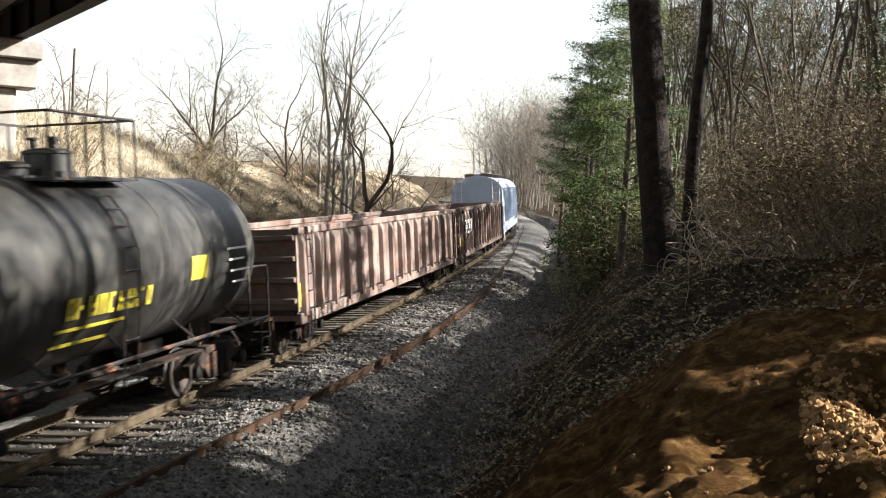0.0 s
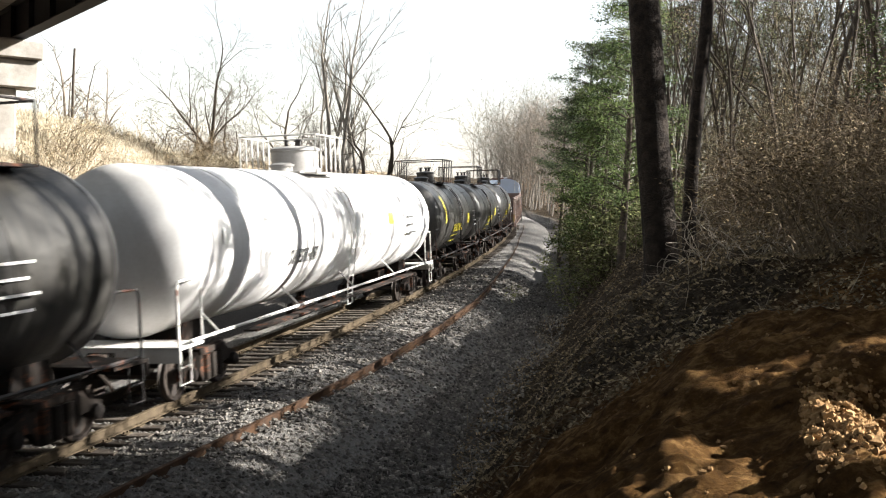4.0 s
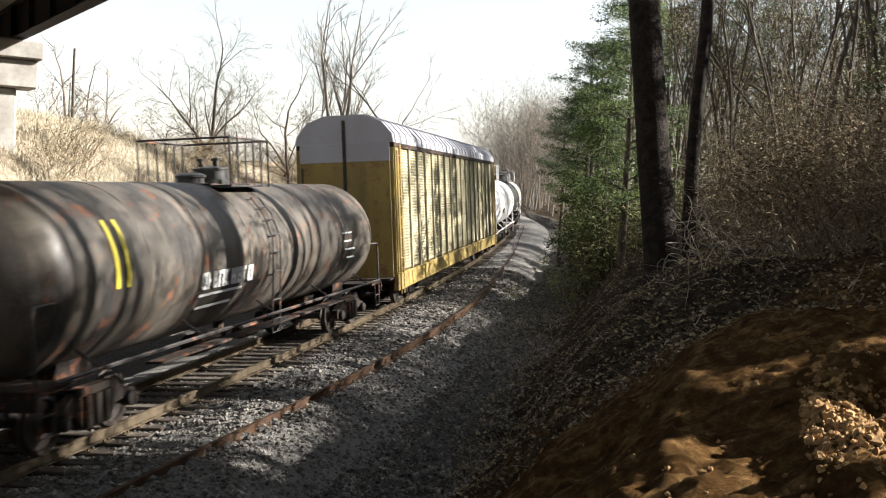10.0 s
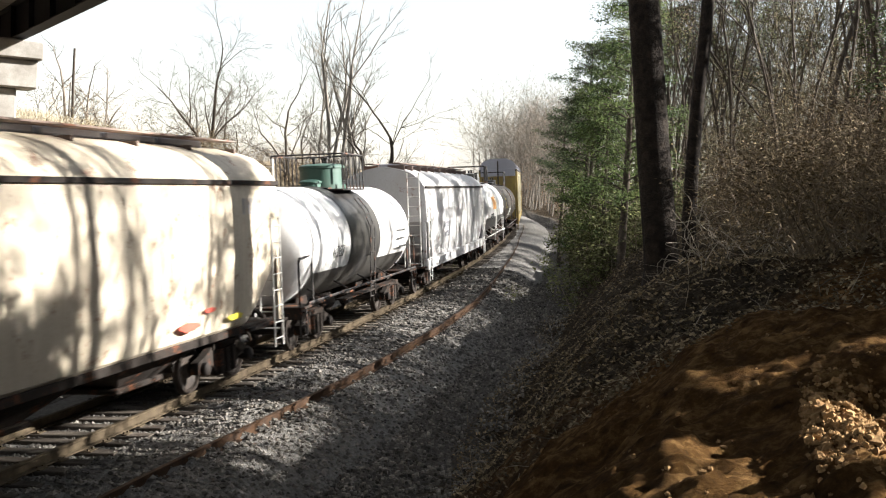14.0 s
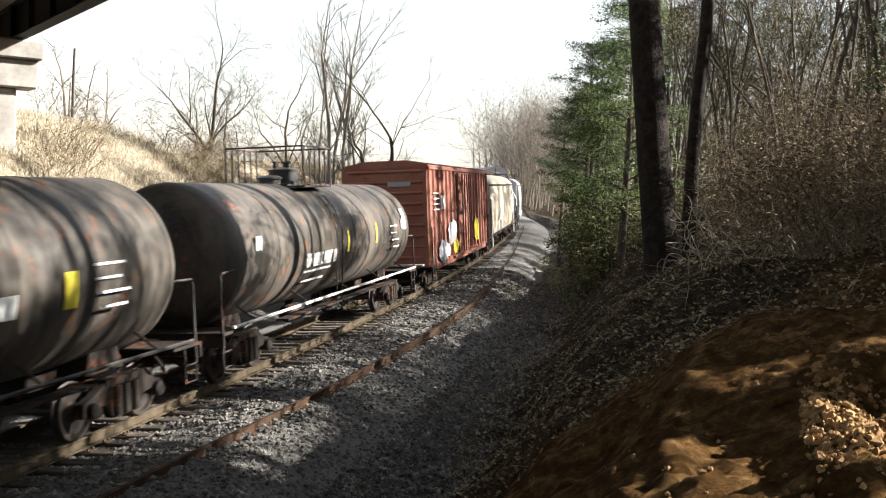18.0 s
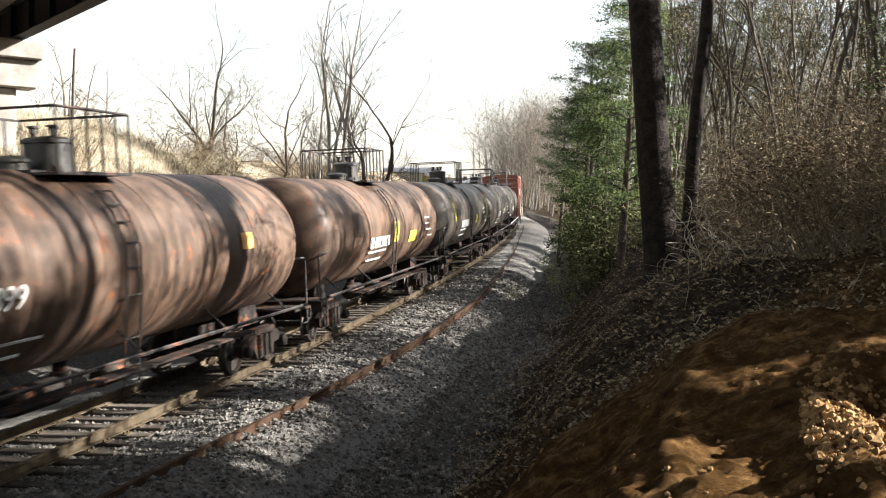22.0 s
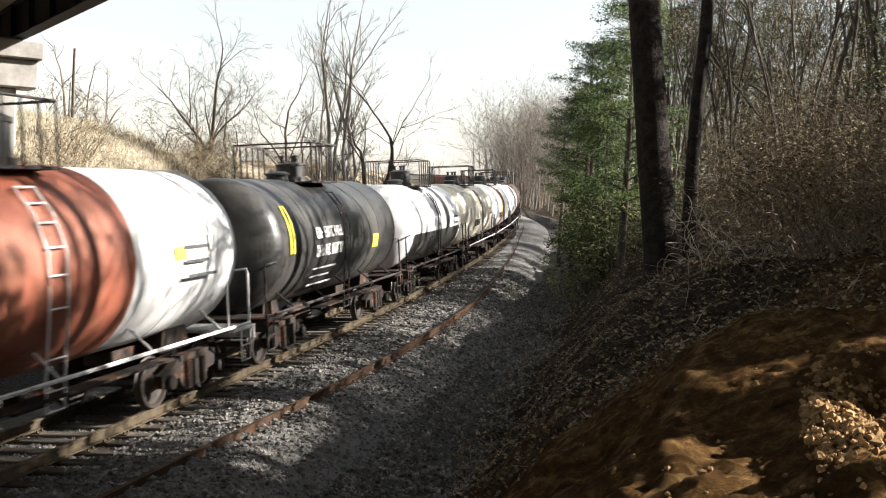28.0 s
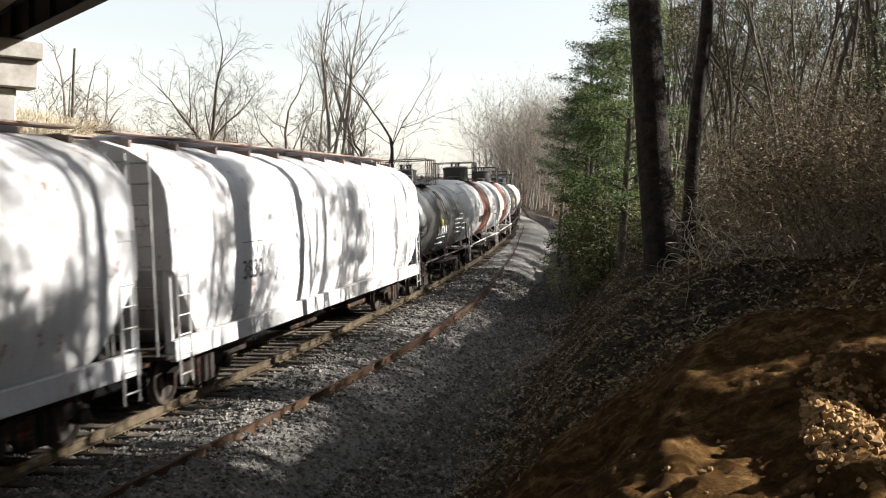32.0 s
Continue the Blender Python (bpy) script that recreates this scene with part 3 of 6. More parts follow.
def ring(R, axis_z, x0, x1, a0=0.0, a1=360.0, lift=0.004, n=40, c=0.0):
    """A skin on part of a tank's barrel; angles from the near side (right) over the top."""
    s, rows = Shape(), []
    for x in (x0, x1):
        rows.append([(x, -(R + lift) * math.cos(radians(a0 + (a1 - a0) * i / n)), axis_z + (R + lift) * math.sin(radians(a0 + (a1 - a0) * i / n))) for i in range(n + 1)])
    s.loft(rows, closed=False)
    return s


def tank_car(front, rear, top, R, mat, label, o):
    L = front - rear
    half = L / 2
    z = top - R
    car = thing("tank_car", label=label, category="tank car", group="cars of the freight train")
    base = max(6.6, L - 2.6)
    head = 0.62
    prof = []
    tip = half + 0.30
    for i in range(10):
        a = math.pi / 2 * i / 9
        prof.append((-tip + head * (1 - math.cos(a)), R * max(0.02, math.sin(a))))
    prof += [(-tip + head + 0.02, R + 0.006), (-tip + head + 0.06, R + 0.006), (-tip + head + 0.065, R)]
    heads = len(prof)
    seams = [-half + head + (L - 2 * head) * k / o.get("seams", 6) for k in range(1, o.get("seams", 6))]
    for x in seams:
        prof += [(x - 0.05, R), (x - 0.045, R + 0.008), (x + 0.045, R + 0.008), (x + 0.05, R)]
    prof += [(-a, r) for a, r in reversed(prof[:heads])]
    shell = part("shell", Shape().lathe(prof, "x", (0, 0, z), 52), mat, car, o.get("shell", "riveted barrel with domed ends"), smooth=32)
    for k, (x0, x1, m2, a0, a1) in enumerate(o.get("bands", [])):
        part("band", ring(R, z, x0 * half, x1 * half, a0, a1, 0.016 + 0.001 * k, max(8, round((a1 - a0) / 360 * 104))), m2, shell, "painted band round the barrel", smooth=40)
    # saddles, draft sills, platforms at the ends
    pale = o.get("pale", False)
    rm = RAILING_PALE if pale else RAILING
    under(car, half + 0.55, base, sill=o.get("sill", False))
    for g in (1, -1):
        x = g * base / 2
        part("saddle", Shape().extrude([(x - 0.5, 0.86), (x + 0.5, 0.86), (x + 0.35, z - R * 0.80), (x - 0.35, z - R * 0.80)], -0.75, 0.75), UNDER, car, "steel saddle")
        a, b = sorted((g * (half - 0.35), g * (half + 0.55)))
        part("end_platform", Shape().box(a, b, -1.42, 1.42, 1.0, 1.06, 0.01).box(b - 0.05 if g > 0 else a, b if g > 0 else a + 0.05, -1.42, 1.42, 0.80, 1.06), UNDER if not pale else rm, car, "narrow steel end platform")
        for y in (-1.36, 1.36):
            xe = g * (half + 0.45)
            xi = g * (half - 0.42)
            part("end_handrail", Shape().tube([(xe, y, 0.72), (xe, y, 2.02), (xe - g * 0.06, y, 2.12), (xi + g * 0.06, y, 2.14), (xi, y, 2.10)] + ([(xi, y, 1.1)] if o.get("hoop") else []), 0.024, 6), rm, car, "bent pipe handrail")
            part("corner_ladder", Shape().tube([(xe - g * 0.38, y, 1.02), (xe - g * 0.38, y, 0.42), (xe, y, 0.42), (xe, y, 1.02)], 0.02, 5).tube([(xe - g * 0.38, y, 0.7), (xe, y, 0.7)], 0.018, 5), rm, car, "corner step")
    for y in (-1.46, 1.46):
        sr = part("side_rail", Shape().tube([(-half - 0.2, y, 1.12), (half + 0.2, y, 1.12)], 0.034, 6), rm if not o.get("bright") else RAILING_PALE, car, "long pipe rail along the lower side")
        for k in range(5):
            x = -half + 0.9 + (L - 1.8) * k / 4
            part("rail_bracket", cached(("bracket", round(z, 2), round(R, 2), rm.name, y), lambda: Shape().tube([(0, y, 1.12), (0, y * 0.72, z - R * 0.70)], 0.022, 5).mesh("rail_bracket", rm)), None, sr, at=pose(x, 0, 0))
    # walkway boards low down
    if o.get("walk", True):
        for y in (-1.32, 1.32):
            part("running_board", Shape().box(-base / 2 + 1.3, base / 2 - 1.3, y - 0.14, y + 0.14, 0.88, 0.92), UNDER, car, "narrow running board")
    # top fittings
    dx = o.get("dome_x", 0.0)
    dr, dh = o.get("dome_r", 0.36), o.get("dome_h", 0.48) + 0.12
    dome = part("fittings_housing", Shape().lathe([(-0.12, dr + 0.06), (0.06, dr + 0.06), (0.06, dr), (dh * 0.8, dr), (dh * 0.82, dr + 0.03), (dh * 0.92, dr + 0.03), (dh, dr * 0.86), (dh + 0.03, 0.05)], "z", (dx, 0, top), 24), o.get("dome", BLACK), car, "round fittings housing", smooth=35)
    for k in range(3):
        a = 2.1 * k
        part("valve", cached("valve", lambda: Shape().lathe([(0, 0.05), (0.12, 0.05), (0.13, 0.09), (0.16, 0.09), (0.17, 0.02)], "z", n=8).mesh("valve", RAILING)), None, dome, at=pose(dx + 0.2 * math.cos(a), 0.2 * math.sin(a), top + dh + 0.02))
    if o.get("hatch", True):
        part("manway", Shape().lathe([(-0.08, 0.27), (0.10, 0.27), (0.10, 0.31), (0.14, 0.31), (0.19, 0.2), (0.2, 0.03)], "z", (dx - 0.95, 0, top), 18), o.get("dome", BLACK), car, "bolted manway lid", smooth=35)
    pl, pw, ph = o.get("plat", 0.95), 0.98, o.get("rail_h", 0.82)
    zt = top + 0.03
    tm = RAILING_PALE if o.get("pale_top") else RAILING
    px = dx + o.get("plat_shift", -0.25)
    plat = part("top_platform", Shape().box(px - pl, px + pl, -pw, -0.55, zt - 0.14, zt - 0.10).box(px - pl, px + pl, 0.55, pw, zt - 0.14, zt - 0.10).box(px - pl, px - pl + 0.3, -0.55, 0.55, zt - 0.10, zt - 0.06).box(px + pl - 0.3, px + pl, -0.55, 0.55, zt - 0.10, zt - 0.06), tm, car, "steel grating platform")
    for zz in (ph, ph * 0.52) if o.get("two_rails", False) else (ph,):
        part("guard_rail", Shape().tube([(px - pl, -pw, zt + zz), (px + pl, -pw, zt + zz), (px + pl, pw, zt + zz), (px - pl, pw, zt + zz), (px - pl, -pw, zt + zz)], 0.022, 5), tm, plat, "pipe guard rail")
    post = cached(("post", ph, tm.name), lambda: Shape().tube([(0, 0, -0.14), (0, 0, ph)], 0.02, 5).mesh("rail_post", tm))
    npost = o.get("posts", 6)
    for k in range(npost):
        for y in (-pw, pw):
            part("rail_post", post, None, plat, at=pose(px - pl + 2 * pl * k / (npost - 1), y, zt))
    # ladder up the near and far side
    for g in (-1, 1):
        pts = [(g * 1.40, 0.72), (g * 1.42, 1.15)] + [(g * (R + 0.09) * math.cos(radians(a)), z + (R + 0.09) * math.sin(radians(a))) for a in (-12, 10, 30, 46)]
        s = Shape()
        for k in (-0.2, 0.2):
            s.tube([(px + k, y, zz) for y, zz in pts], 0.02, 5)
        lad = part("side_ladder", s, rm, car, "curved side ladder")
        for k in range(9):
            u = k / 8 * (len(pts) - 1)
            i = min(int(u), len(pts) - 2)
            y, zz = [pts[i][j] + (pts[i + 1][j] - pts[i][j]) * (u - i) for j in (0, 1)]
            part("rung", cached(("lrung", rm.name), lambda: Shape().tube([(-0.2, 0, 0), (0.2, 0, 0)], 0.016, 5).mesh("rung", rm)), None, lad, at=pose(px, y, zz))
    part("bottom_outlet", Shape().lathe([(-0.42, 0.10), (-0.38, 0.16), (-0.2, 0.16), (-0.18, 0.11), (0.1, 0.11)], "z", (dx, 0, z - R), 12), UNDER, car)
    # markings on both sides
    for kind, u, a, spec in o.get("marks", []):
        y, zz = -(R + 0.028) * math.cos(radians(a)), z + (R + 0.028) * math.sin(radians(a))
        m = {"y": MARK_YELLOW, "w": MARK_WHITE, "k": MARK_BLACK, "o": MARK_ORANGE, "g": MARK_GREY}[spec[0]]
        if kind == "bar":
            part("marking", ring(R, z, u * half, u * half + spec[1], a, a + spec[2], 0.024, 8), m, car, "painted or film marking", smooth=40)
        elif kind == "rows":
            bars(car, u * half, y, zz, spec[1], spec[2], 0.07, m, spec[3], 0.1, -a)
        elif kind == "text":
            cu = bpy.data.curves.new("number", "FONT")
            cu.body, cu.size, cu.extrude = spec[1], spec[2], 0.002
            cu.materials.append(m)
            ob = new("lettering", cu)
            ob.parent = car
            ob.matrix_basis = pose(u * half, y - 0.006, zz, 90 - a, 0, 0)
    for g in (-1, 1) if o.get("bright") else ():
        part("placard", Shape().box(g * (half - 1.2) - 0.14, g * (half - 1.2) + 0.14, -R - 0.03, -R - 0.018, z + 0.05, z + 0.33), MARK_WHITE, car, "small white placard")
    return register(car, front, rear, base)


def hopper_car(front, rear, top, mat, label, o):
    L = front - rear
    half = L / 2
    car = thing("hopper_car", label=label, category="hopper car", group="cars of the freight train")
    base = L - 3.6
    k = top / 4.42
    wall = [(1.02, 1.30), (1.10, 1.40), (1.5, 1.47), (2.4, 1.53), (3.3, 1.51), (3.66, 1.47), (3.72, 1.47), (3.95, 1.32), (4.18, 1.02), (4.34, 0.55), (4.42, 0.12)]
    if o.get("round"):
        wall = [(1.02, 1.12), (1.12, 1.34), (1.25, 1.42), (1.7, 1.50), (2.5, 1.56), (3.3, 1.53), (3.62, 1.48), (3.80, 1.40), (4.05, 1.18), (4.26, 0.80), (4.42, 0.30)]
    loops = []
    slope = o.get("slope", 1.5)
    for x in sorted([-half, -half + 0.04, half - 0.04, half] + [g * (half - slope * f) for g in (-1, 1) for f in (0.25, 0.5, 0.75, 1.0)] + [0.0]):
        lo = 1.02 + o.get("rise", 1.5) * max(0.0, 1 - (half - abs(x)) / slope)
        e = 0.02 if half - abs(x) < 0.01 else 0.0
        pts = []
        for zz, w in wall:
            zz = max(zz, lo)
            w = float(np.interp(zz, [q[0] for q in wall], [q[1] for q in wall]))
            pts.append((w - e, zz * k))
        loops.append([(x, -w, zz) for w, zz in pts] + [(x, w, zz) for w, zz in reversed(pts)])
    body = part("body", Shape().loft(loops), mat, car, o.get("body", "smooth curved steel sides with sloped ends"), smooth=38)
    under(car, half + 0.3, base, sill=True)
    if o.get("eave"):
        for g in (-1, 1):
            part("eave_rail", Shape().box(-half, half, g * 1.50 - 0.02, g * 1.50 + 0.02, 3.64 * k, 3.72 * k), o["eave"], body, "top chord along the eave")
    for g in (-1, 1):
        part("side_sill", Shape().box(-half, half, g * 1.46 - 0.07, g * 1.46 + 0.07, 0.88, 1.22, 0.015) if o.get("sill") else Shape().box(-half, half, g * 1.30 - 0.06, g * 1.30 + 0.06, 0.92, 1.06, 0.015), mat if o.get("sill") else UNDER, car, "straight side sill")
    for i in range(o.get("gates", 3)):
        x = -half + slope + 0.6 + (L - 2 * slope - 1.2) * (i + 0.5) / o.get("gates", 3)
        w = (L - 2 * slope) / o.get("gates", 3) * 0.42
        g = Shape().loft([[(x - w, -1.2, 1.03), (x + w, -1.2, 1.03), (x + w, 1.2, 1.03), (x - w, 1.2, 1.03)], [(x - w * 0.35, -0.5, 0.42), (x + w * 0.35, -0.5, 0.42), (x + w * 0.35, 0.5, 0.42), (x - w * 0.35, 0.5, 0.42)]])
        gate = part("discharge_hopper", g, UNDER, car, "tapered discharge hopper")
        part("outlet_gate", Shape().box(x - w * 0.45, x + w * 0.45, -0.6, 0.6, 0.34, 0.44, 0.02), UNDER, gate)
    # roof walkway, brackets, hatches
    for y0, y1 in ((-0.62, -0.28), (0.28, 0.62)):
        rw = part("roof_walk", Shape().box(-half, half, y0, y1, top + 0.10, top + 0.13), GOND, car, "rusty grating roof walkway")
        for i in range(11):
            x = -half + 0.3 + (L - 0.6) * i / 10
            part("walk_bracket", cached(("wb", y0), lambda: Shape().box(-0.03, 0.03, y0 - 0.12, y1 + 0.12, top - 0.28, top + 0.10).mesh("walk_bracket", GOND)), None, rw, at=pose(x, 0, 0))
    n = o.get("hatches", 8)
    for i in range(n):
        x = -half + 0.7 + (L - 1.4) * (i + 0.5) / n
        w = (L - 1.4) / n * 0.46
        hatch = part("roof_hatch", cached(("hatch", round(w, 3), round(top, 3)), lambda: Shape().box(-w, w, -0.26, 0.26, top - 0.02, top + 0.12, 0.03).mesh("roof_hatch", GALV_ROOF)), None, car, at=pose(x, 0, 0))
    # end frames
    for g in (-1, 1):
        xe = g * (half + 0.28)
        part("end_platform", Shape().box(min(xe, g * (half - 1.5)), max(xe, g * (half - 1.5)), -1.48, 1.48, 0.94, 1.0), UNDER, car)
        for y in (-1.40, 1.40):
            part("corner_post", Shape().box(g * (half - 0.06) - 0.05, g * (half - 0.05) + 0.05, y - 0.06, y + 0.06, 0.95, 2.95 * k), mat, car, "corner post")
            part("slope_brace", Shape().tube([(g * (half - 0.15), y * 0.86, 1.0), (g * (half - 1.5), y * 0.80, 1.75)], 0.05, 6), UNDER, car)
            ladder(car, g * (half - 0.30), y * 1.10, 0.50, 3.0 * k, 8, 0.40, o.get("lad", RAILING_PALE))
            ladder(car, xe - g * 0.06, y * 0.80, 0.95, top - 0.25, 10, 0.40, o.get("lad", RAILING_PALE), along="y")
            part("grab_rail", Shape().tube([(xe, y * 0.55, 1.0), (xe, y * 0.55, 1.95), (xe, y * 0.2, 1.95), (xe, y * 0.2, 1.0)], 0.022, 5), o.get("lad", RAILING_PALE), car)
        if g < 0:
            part("brake_wheel", Shape().lathe([(-0.02, 0.27), (0.0, 0.30), (0.02, 0.27), (0.0, 0.24)], "x", (xe - 0.02, 0.55, 2.0), 18).tube([(xe - 0.02, 0.55, 1.75), (xe - 0.02, 0.55, 2.25)], 0.02, 5), RAILING, car)
    if o.get("ribs"):
        for i in range(o["ribs"]):
            x = -half + 0.4 + (L - 0.8) * i / (o["ribs"] - 1)
            for g in (-1, 1):
                part("side_rib", Shape().loft([[(x - 0.06, g * (w + 0.0), zz * k), (x + 0.06, g * (w + 0.0), zz * k), (x + 0.06, g * (w + 0.06), zz * k), (x - 0.06, g * (w + 0.06), zz * k)] for zz, w in wall[2:6]]), mat, body)
    for x, z, ws, h, lines, m in o.get("marks", []):
        w = float(np.interp(z / k, [q[0] for q in wall], [q[1] for q in wall]))
        bars(car, x * half, -w - 0.014, z, ws, h, 0.07, m, lines, 0.12)
    for x, z, s, body_text, m in o.get("texts", []):
        w = float(np.interp(z / k, [q[0] for q in wall], [q[1] for q in wall]))
        cu = bpy.data.curves.new("number", "FONT")
        cu.body, cu.size, cu.extrude = body_text, s, 0.002
        cu.materials.append(m)
        ob = new("lettering", cu)
        ob.parent = car
        ob.matrix_basis = pose(x * half, -w - 0.03, z, 90, 0, 0)
    for x, z, w, h, m, seed in o.get("spray", []):
        spray(car, x * half, -1.535, z, w, h, m, seed)
    return register(car, front, rear, base)


def spray(car, x, y, z, w, h, m, seed):
    """A flat blot of spray paint with an uneven outline."""
    r = random.Random(seed)
    pts = []
    for i in range(22):
        a = 2 * math.pi * i / 22
        k = 0.72 + 0.28 * r.random()
        pts.append((x + w / 2 * k * math.cos(a), z + h / 2 * k * math.sin(a)))
    part("graffiti", Shape().extrude(pts, y - 0.004, y), m, car, "blot of spray paint")


def box_car(front, rear):
    L = front - rear
    half = L / 2
    car = thing("box_car", label="oxide red ribbed boxcar with faded graffiti", category="boxcar", group="cars of the freight train")
    lo, hi, w = 0.92, 4.42, 1.46
    under(car, half + 0.35, L - 3.1, True)
    body = part("body", Shape().box(-half, half, -w, w, lo, hi, 0.02), RUST_RED, car, "sheet steel body")
    part("roof", Shape().loft([[(x, -w - 0.05, hi - 0.05), (x, -w - 0.05, hi + 0.02), (x, -0.7, hi + 0.16), (x, 0.7, hi + 0.16), (x, w + 0.05, hi + 0.02), (x, w + 0.05, hi - 0.05)] for x in (-half - 0.03, half + 0.03)]), RUST_RED, car, "shallow peaked steel roof")
    roof_rib = cached("roofrib", lambda: Shape().loft([[(x, -w - 0.05, hi + 0.021), (x, -0.7, hi + 0.161), (x, 0.7, hi + 0.161), (x, w + 0.05, hi + 0.021), (x, w + 0.05, hi + 0.06), (x, 0.7, hi + 0.2), (x, -0.7, hi + 0.2), (x, -w - 0.05, hi + 0.06)] for x in (-0.05, 0.05)]).mesh("roof_rib", RUST_RED))
    for i in range(14):
        part("roof_rib", roof_rib, None, car, at=pose(-half + 0.4 + (L - 0.8) * i / 13, 0, 0))
    post = cached("boxpost", lambda: Shape().loft([[(-0.09, 0, z), (0.09, 0, z), (0.055, -0.075, z), (-0.055, -0.075, z)] for z in (lo + 0.02, hi - 0.12)]).mesh("side_post", RUST_RED))
    for g in (-1, 1):
        for i in range(18):
            x = -half + 0.12 + (L - 0.24) * i / 17
            if abs(x + 0.2) < 1.65:
                continue
            part("side_post", post, None, body, at=pose(x, g * w, 0, 0, 0, 0 if g < 0 else 180))
        part("top_chord", Shape().box(-half, half, g * (w + 0.04) - 0.04, g * (w + 0.04) + 0.04, hi - 0.13, hi - 0.03), RUST_RED, body)
        part("side_sill", Shape().box(-half + 1.2, half - 1.2, g * (w + 0.02) - 0.03, g * (w + 0.02) + 0.03, lo - 0.16, lo + 0.10), RUST_RED, body, "side sill")
        door = part("door", Shape().box(-1.75, 1.35, min(g * (w + 0.04), g * (w + 0.12)), max(g * (w + 0.04), g * (w + 0.12)), lo + 0.1, hi - 0.2, 0.015), RUST_RED, car, "sliding plug door")
        for z in np.linspace(lo + 0.45, hi - 0.5, 7):
            part("door_panel", Shape().box(-1.65, 1.25, g * (w + 0.135) - 0.014, g * (w + 0.135) + 0.014, z - 0.05, z + 0.05), RUST_RED, door)
        for x in (-1.1, -0.45, 0.25, 0.8):
            part("lock_bar", Shape().tube([(x, g * (w + 0.18), lo + 0.12), (x, g * (w + 0.18), hi - 0.22)], 0.022, 6), RAILING, door, "vertical locking bar")
        part("door_track", Shape().box(-3.2, 3.2, g * (w + 0.10) - 0.05, g * (w + 0.10) + 0.05, lo - 0.02, lo + 0.07), RUST_RED, car)
        for e in (-1, 1):
            ladder(car, e * (half - 0.32), g * (w + 0.10), 0.45, 2.3, 6, 0.42, RAILING)
    for e in (-1, 1):
        for i in range(9):
            z = lo + 0.35 + i * 0.37
            part("end_corrugation", cached("endrib", lambda: Shape().lathe([(-w + 0.12, 0.01), (-w + 0.22, 0.055), (w - 0.22, 0.055), (w - 0.12, 0.01)], "y", n=8).mesh("end_corrugation", RUST_RED, 50)), None, body, at=pose(e * half, 0, z))
        part("end_lettering", Shape().box(e * (half + 0.058), e * (half + 0.062), -0.9, -0.1, 3.72, 3.88) if e > 0 else Shape().box(e * (half + 0.062), e * (half + 0.058), -0.9, -0.1, 3.72, 3.88), MARK_GREY, car)
        part("crossover_board", Shape().box(min(e * (half + 0.05), e * (half + 0.45)), max(e * (half + 0.05), e * (half + 0.45)), -1.3, 1.3, 1.0, 1.05), GALV, car)
    # faded stencils and spray paint on the near side
    y = -w - 0.085
    for r in range(4):
        bars(car, -half + 0.75, y, 3.50 - r * 0.19, [0.16, 0.1, 0.2, 0.14, 0.22, 0.1], 0.11, 0.06, MARK_WHITE)
    part("stencil", Shape().box(-half + 2.15, -half + 3.0, y - 0.004, y + 0.004, 2.85, 3.35), MARK_WHITE, car, "faded white stencil panel")
    for x, z, ww, h, m, sd in ((-5.6, 1.35, 2.2, 1.0, MARK_GREY, 3), (-3.4, 1.9, 2.4, 1.1, MARK_GREY, 5), (-2.6, 1.35, 1.6, 0.7, MARK_YELLOW, 6), (3.4, 1.75, 2.0, 1.3, MARK_YELLOW, 8), (-4.7, 1.3, 1.4, 0.6, MARK_WHITE, 9)):
        spray(car, x, y - 0.003 - sd * 0.001, z, ww, h, m, sd)
    part("edge_stripe", Shape().box(-half + 0.02, -half + 0.16, -w - 0.008, -w - 0.002, lo + 0.1, 2.6), MARK_YELLOW, car)
    return register(car, front, rear, L - 3.1)


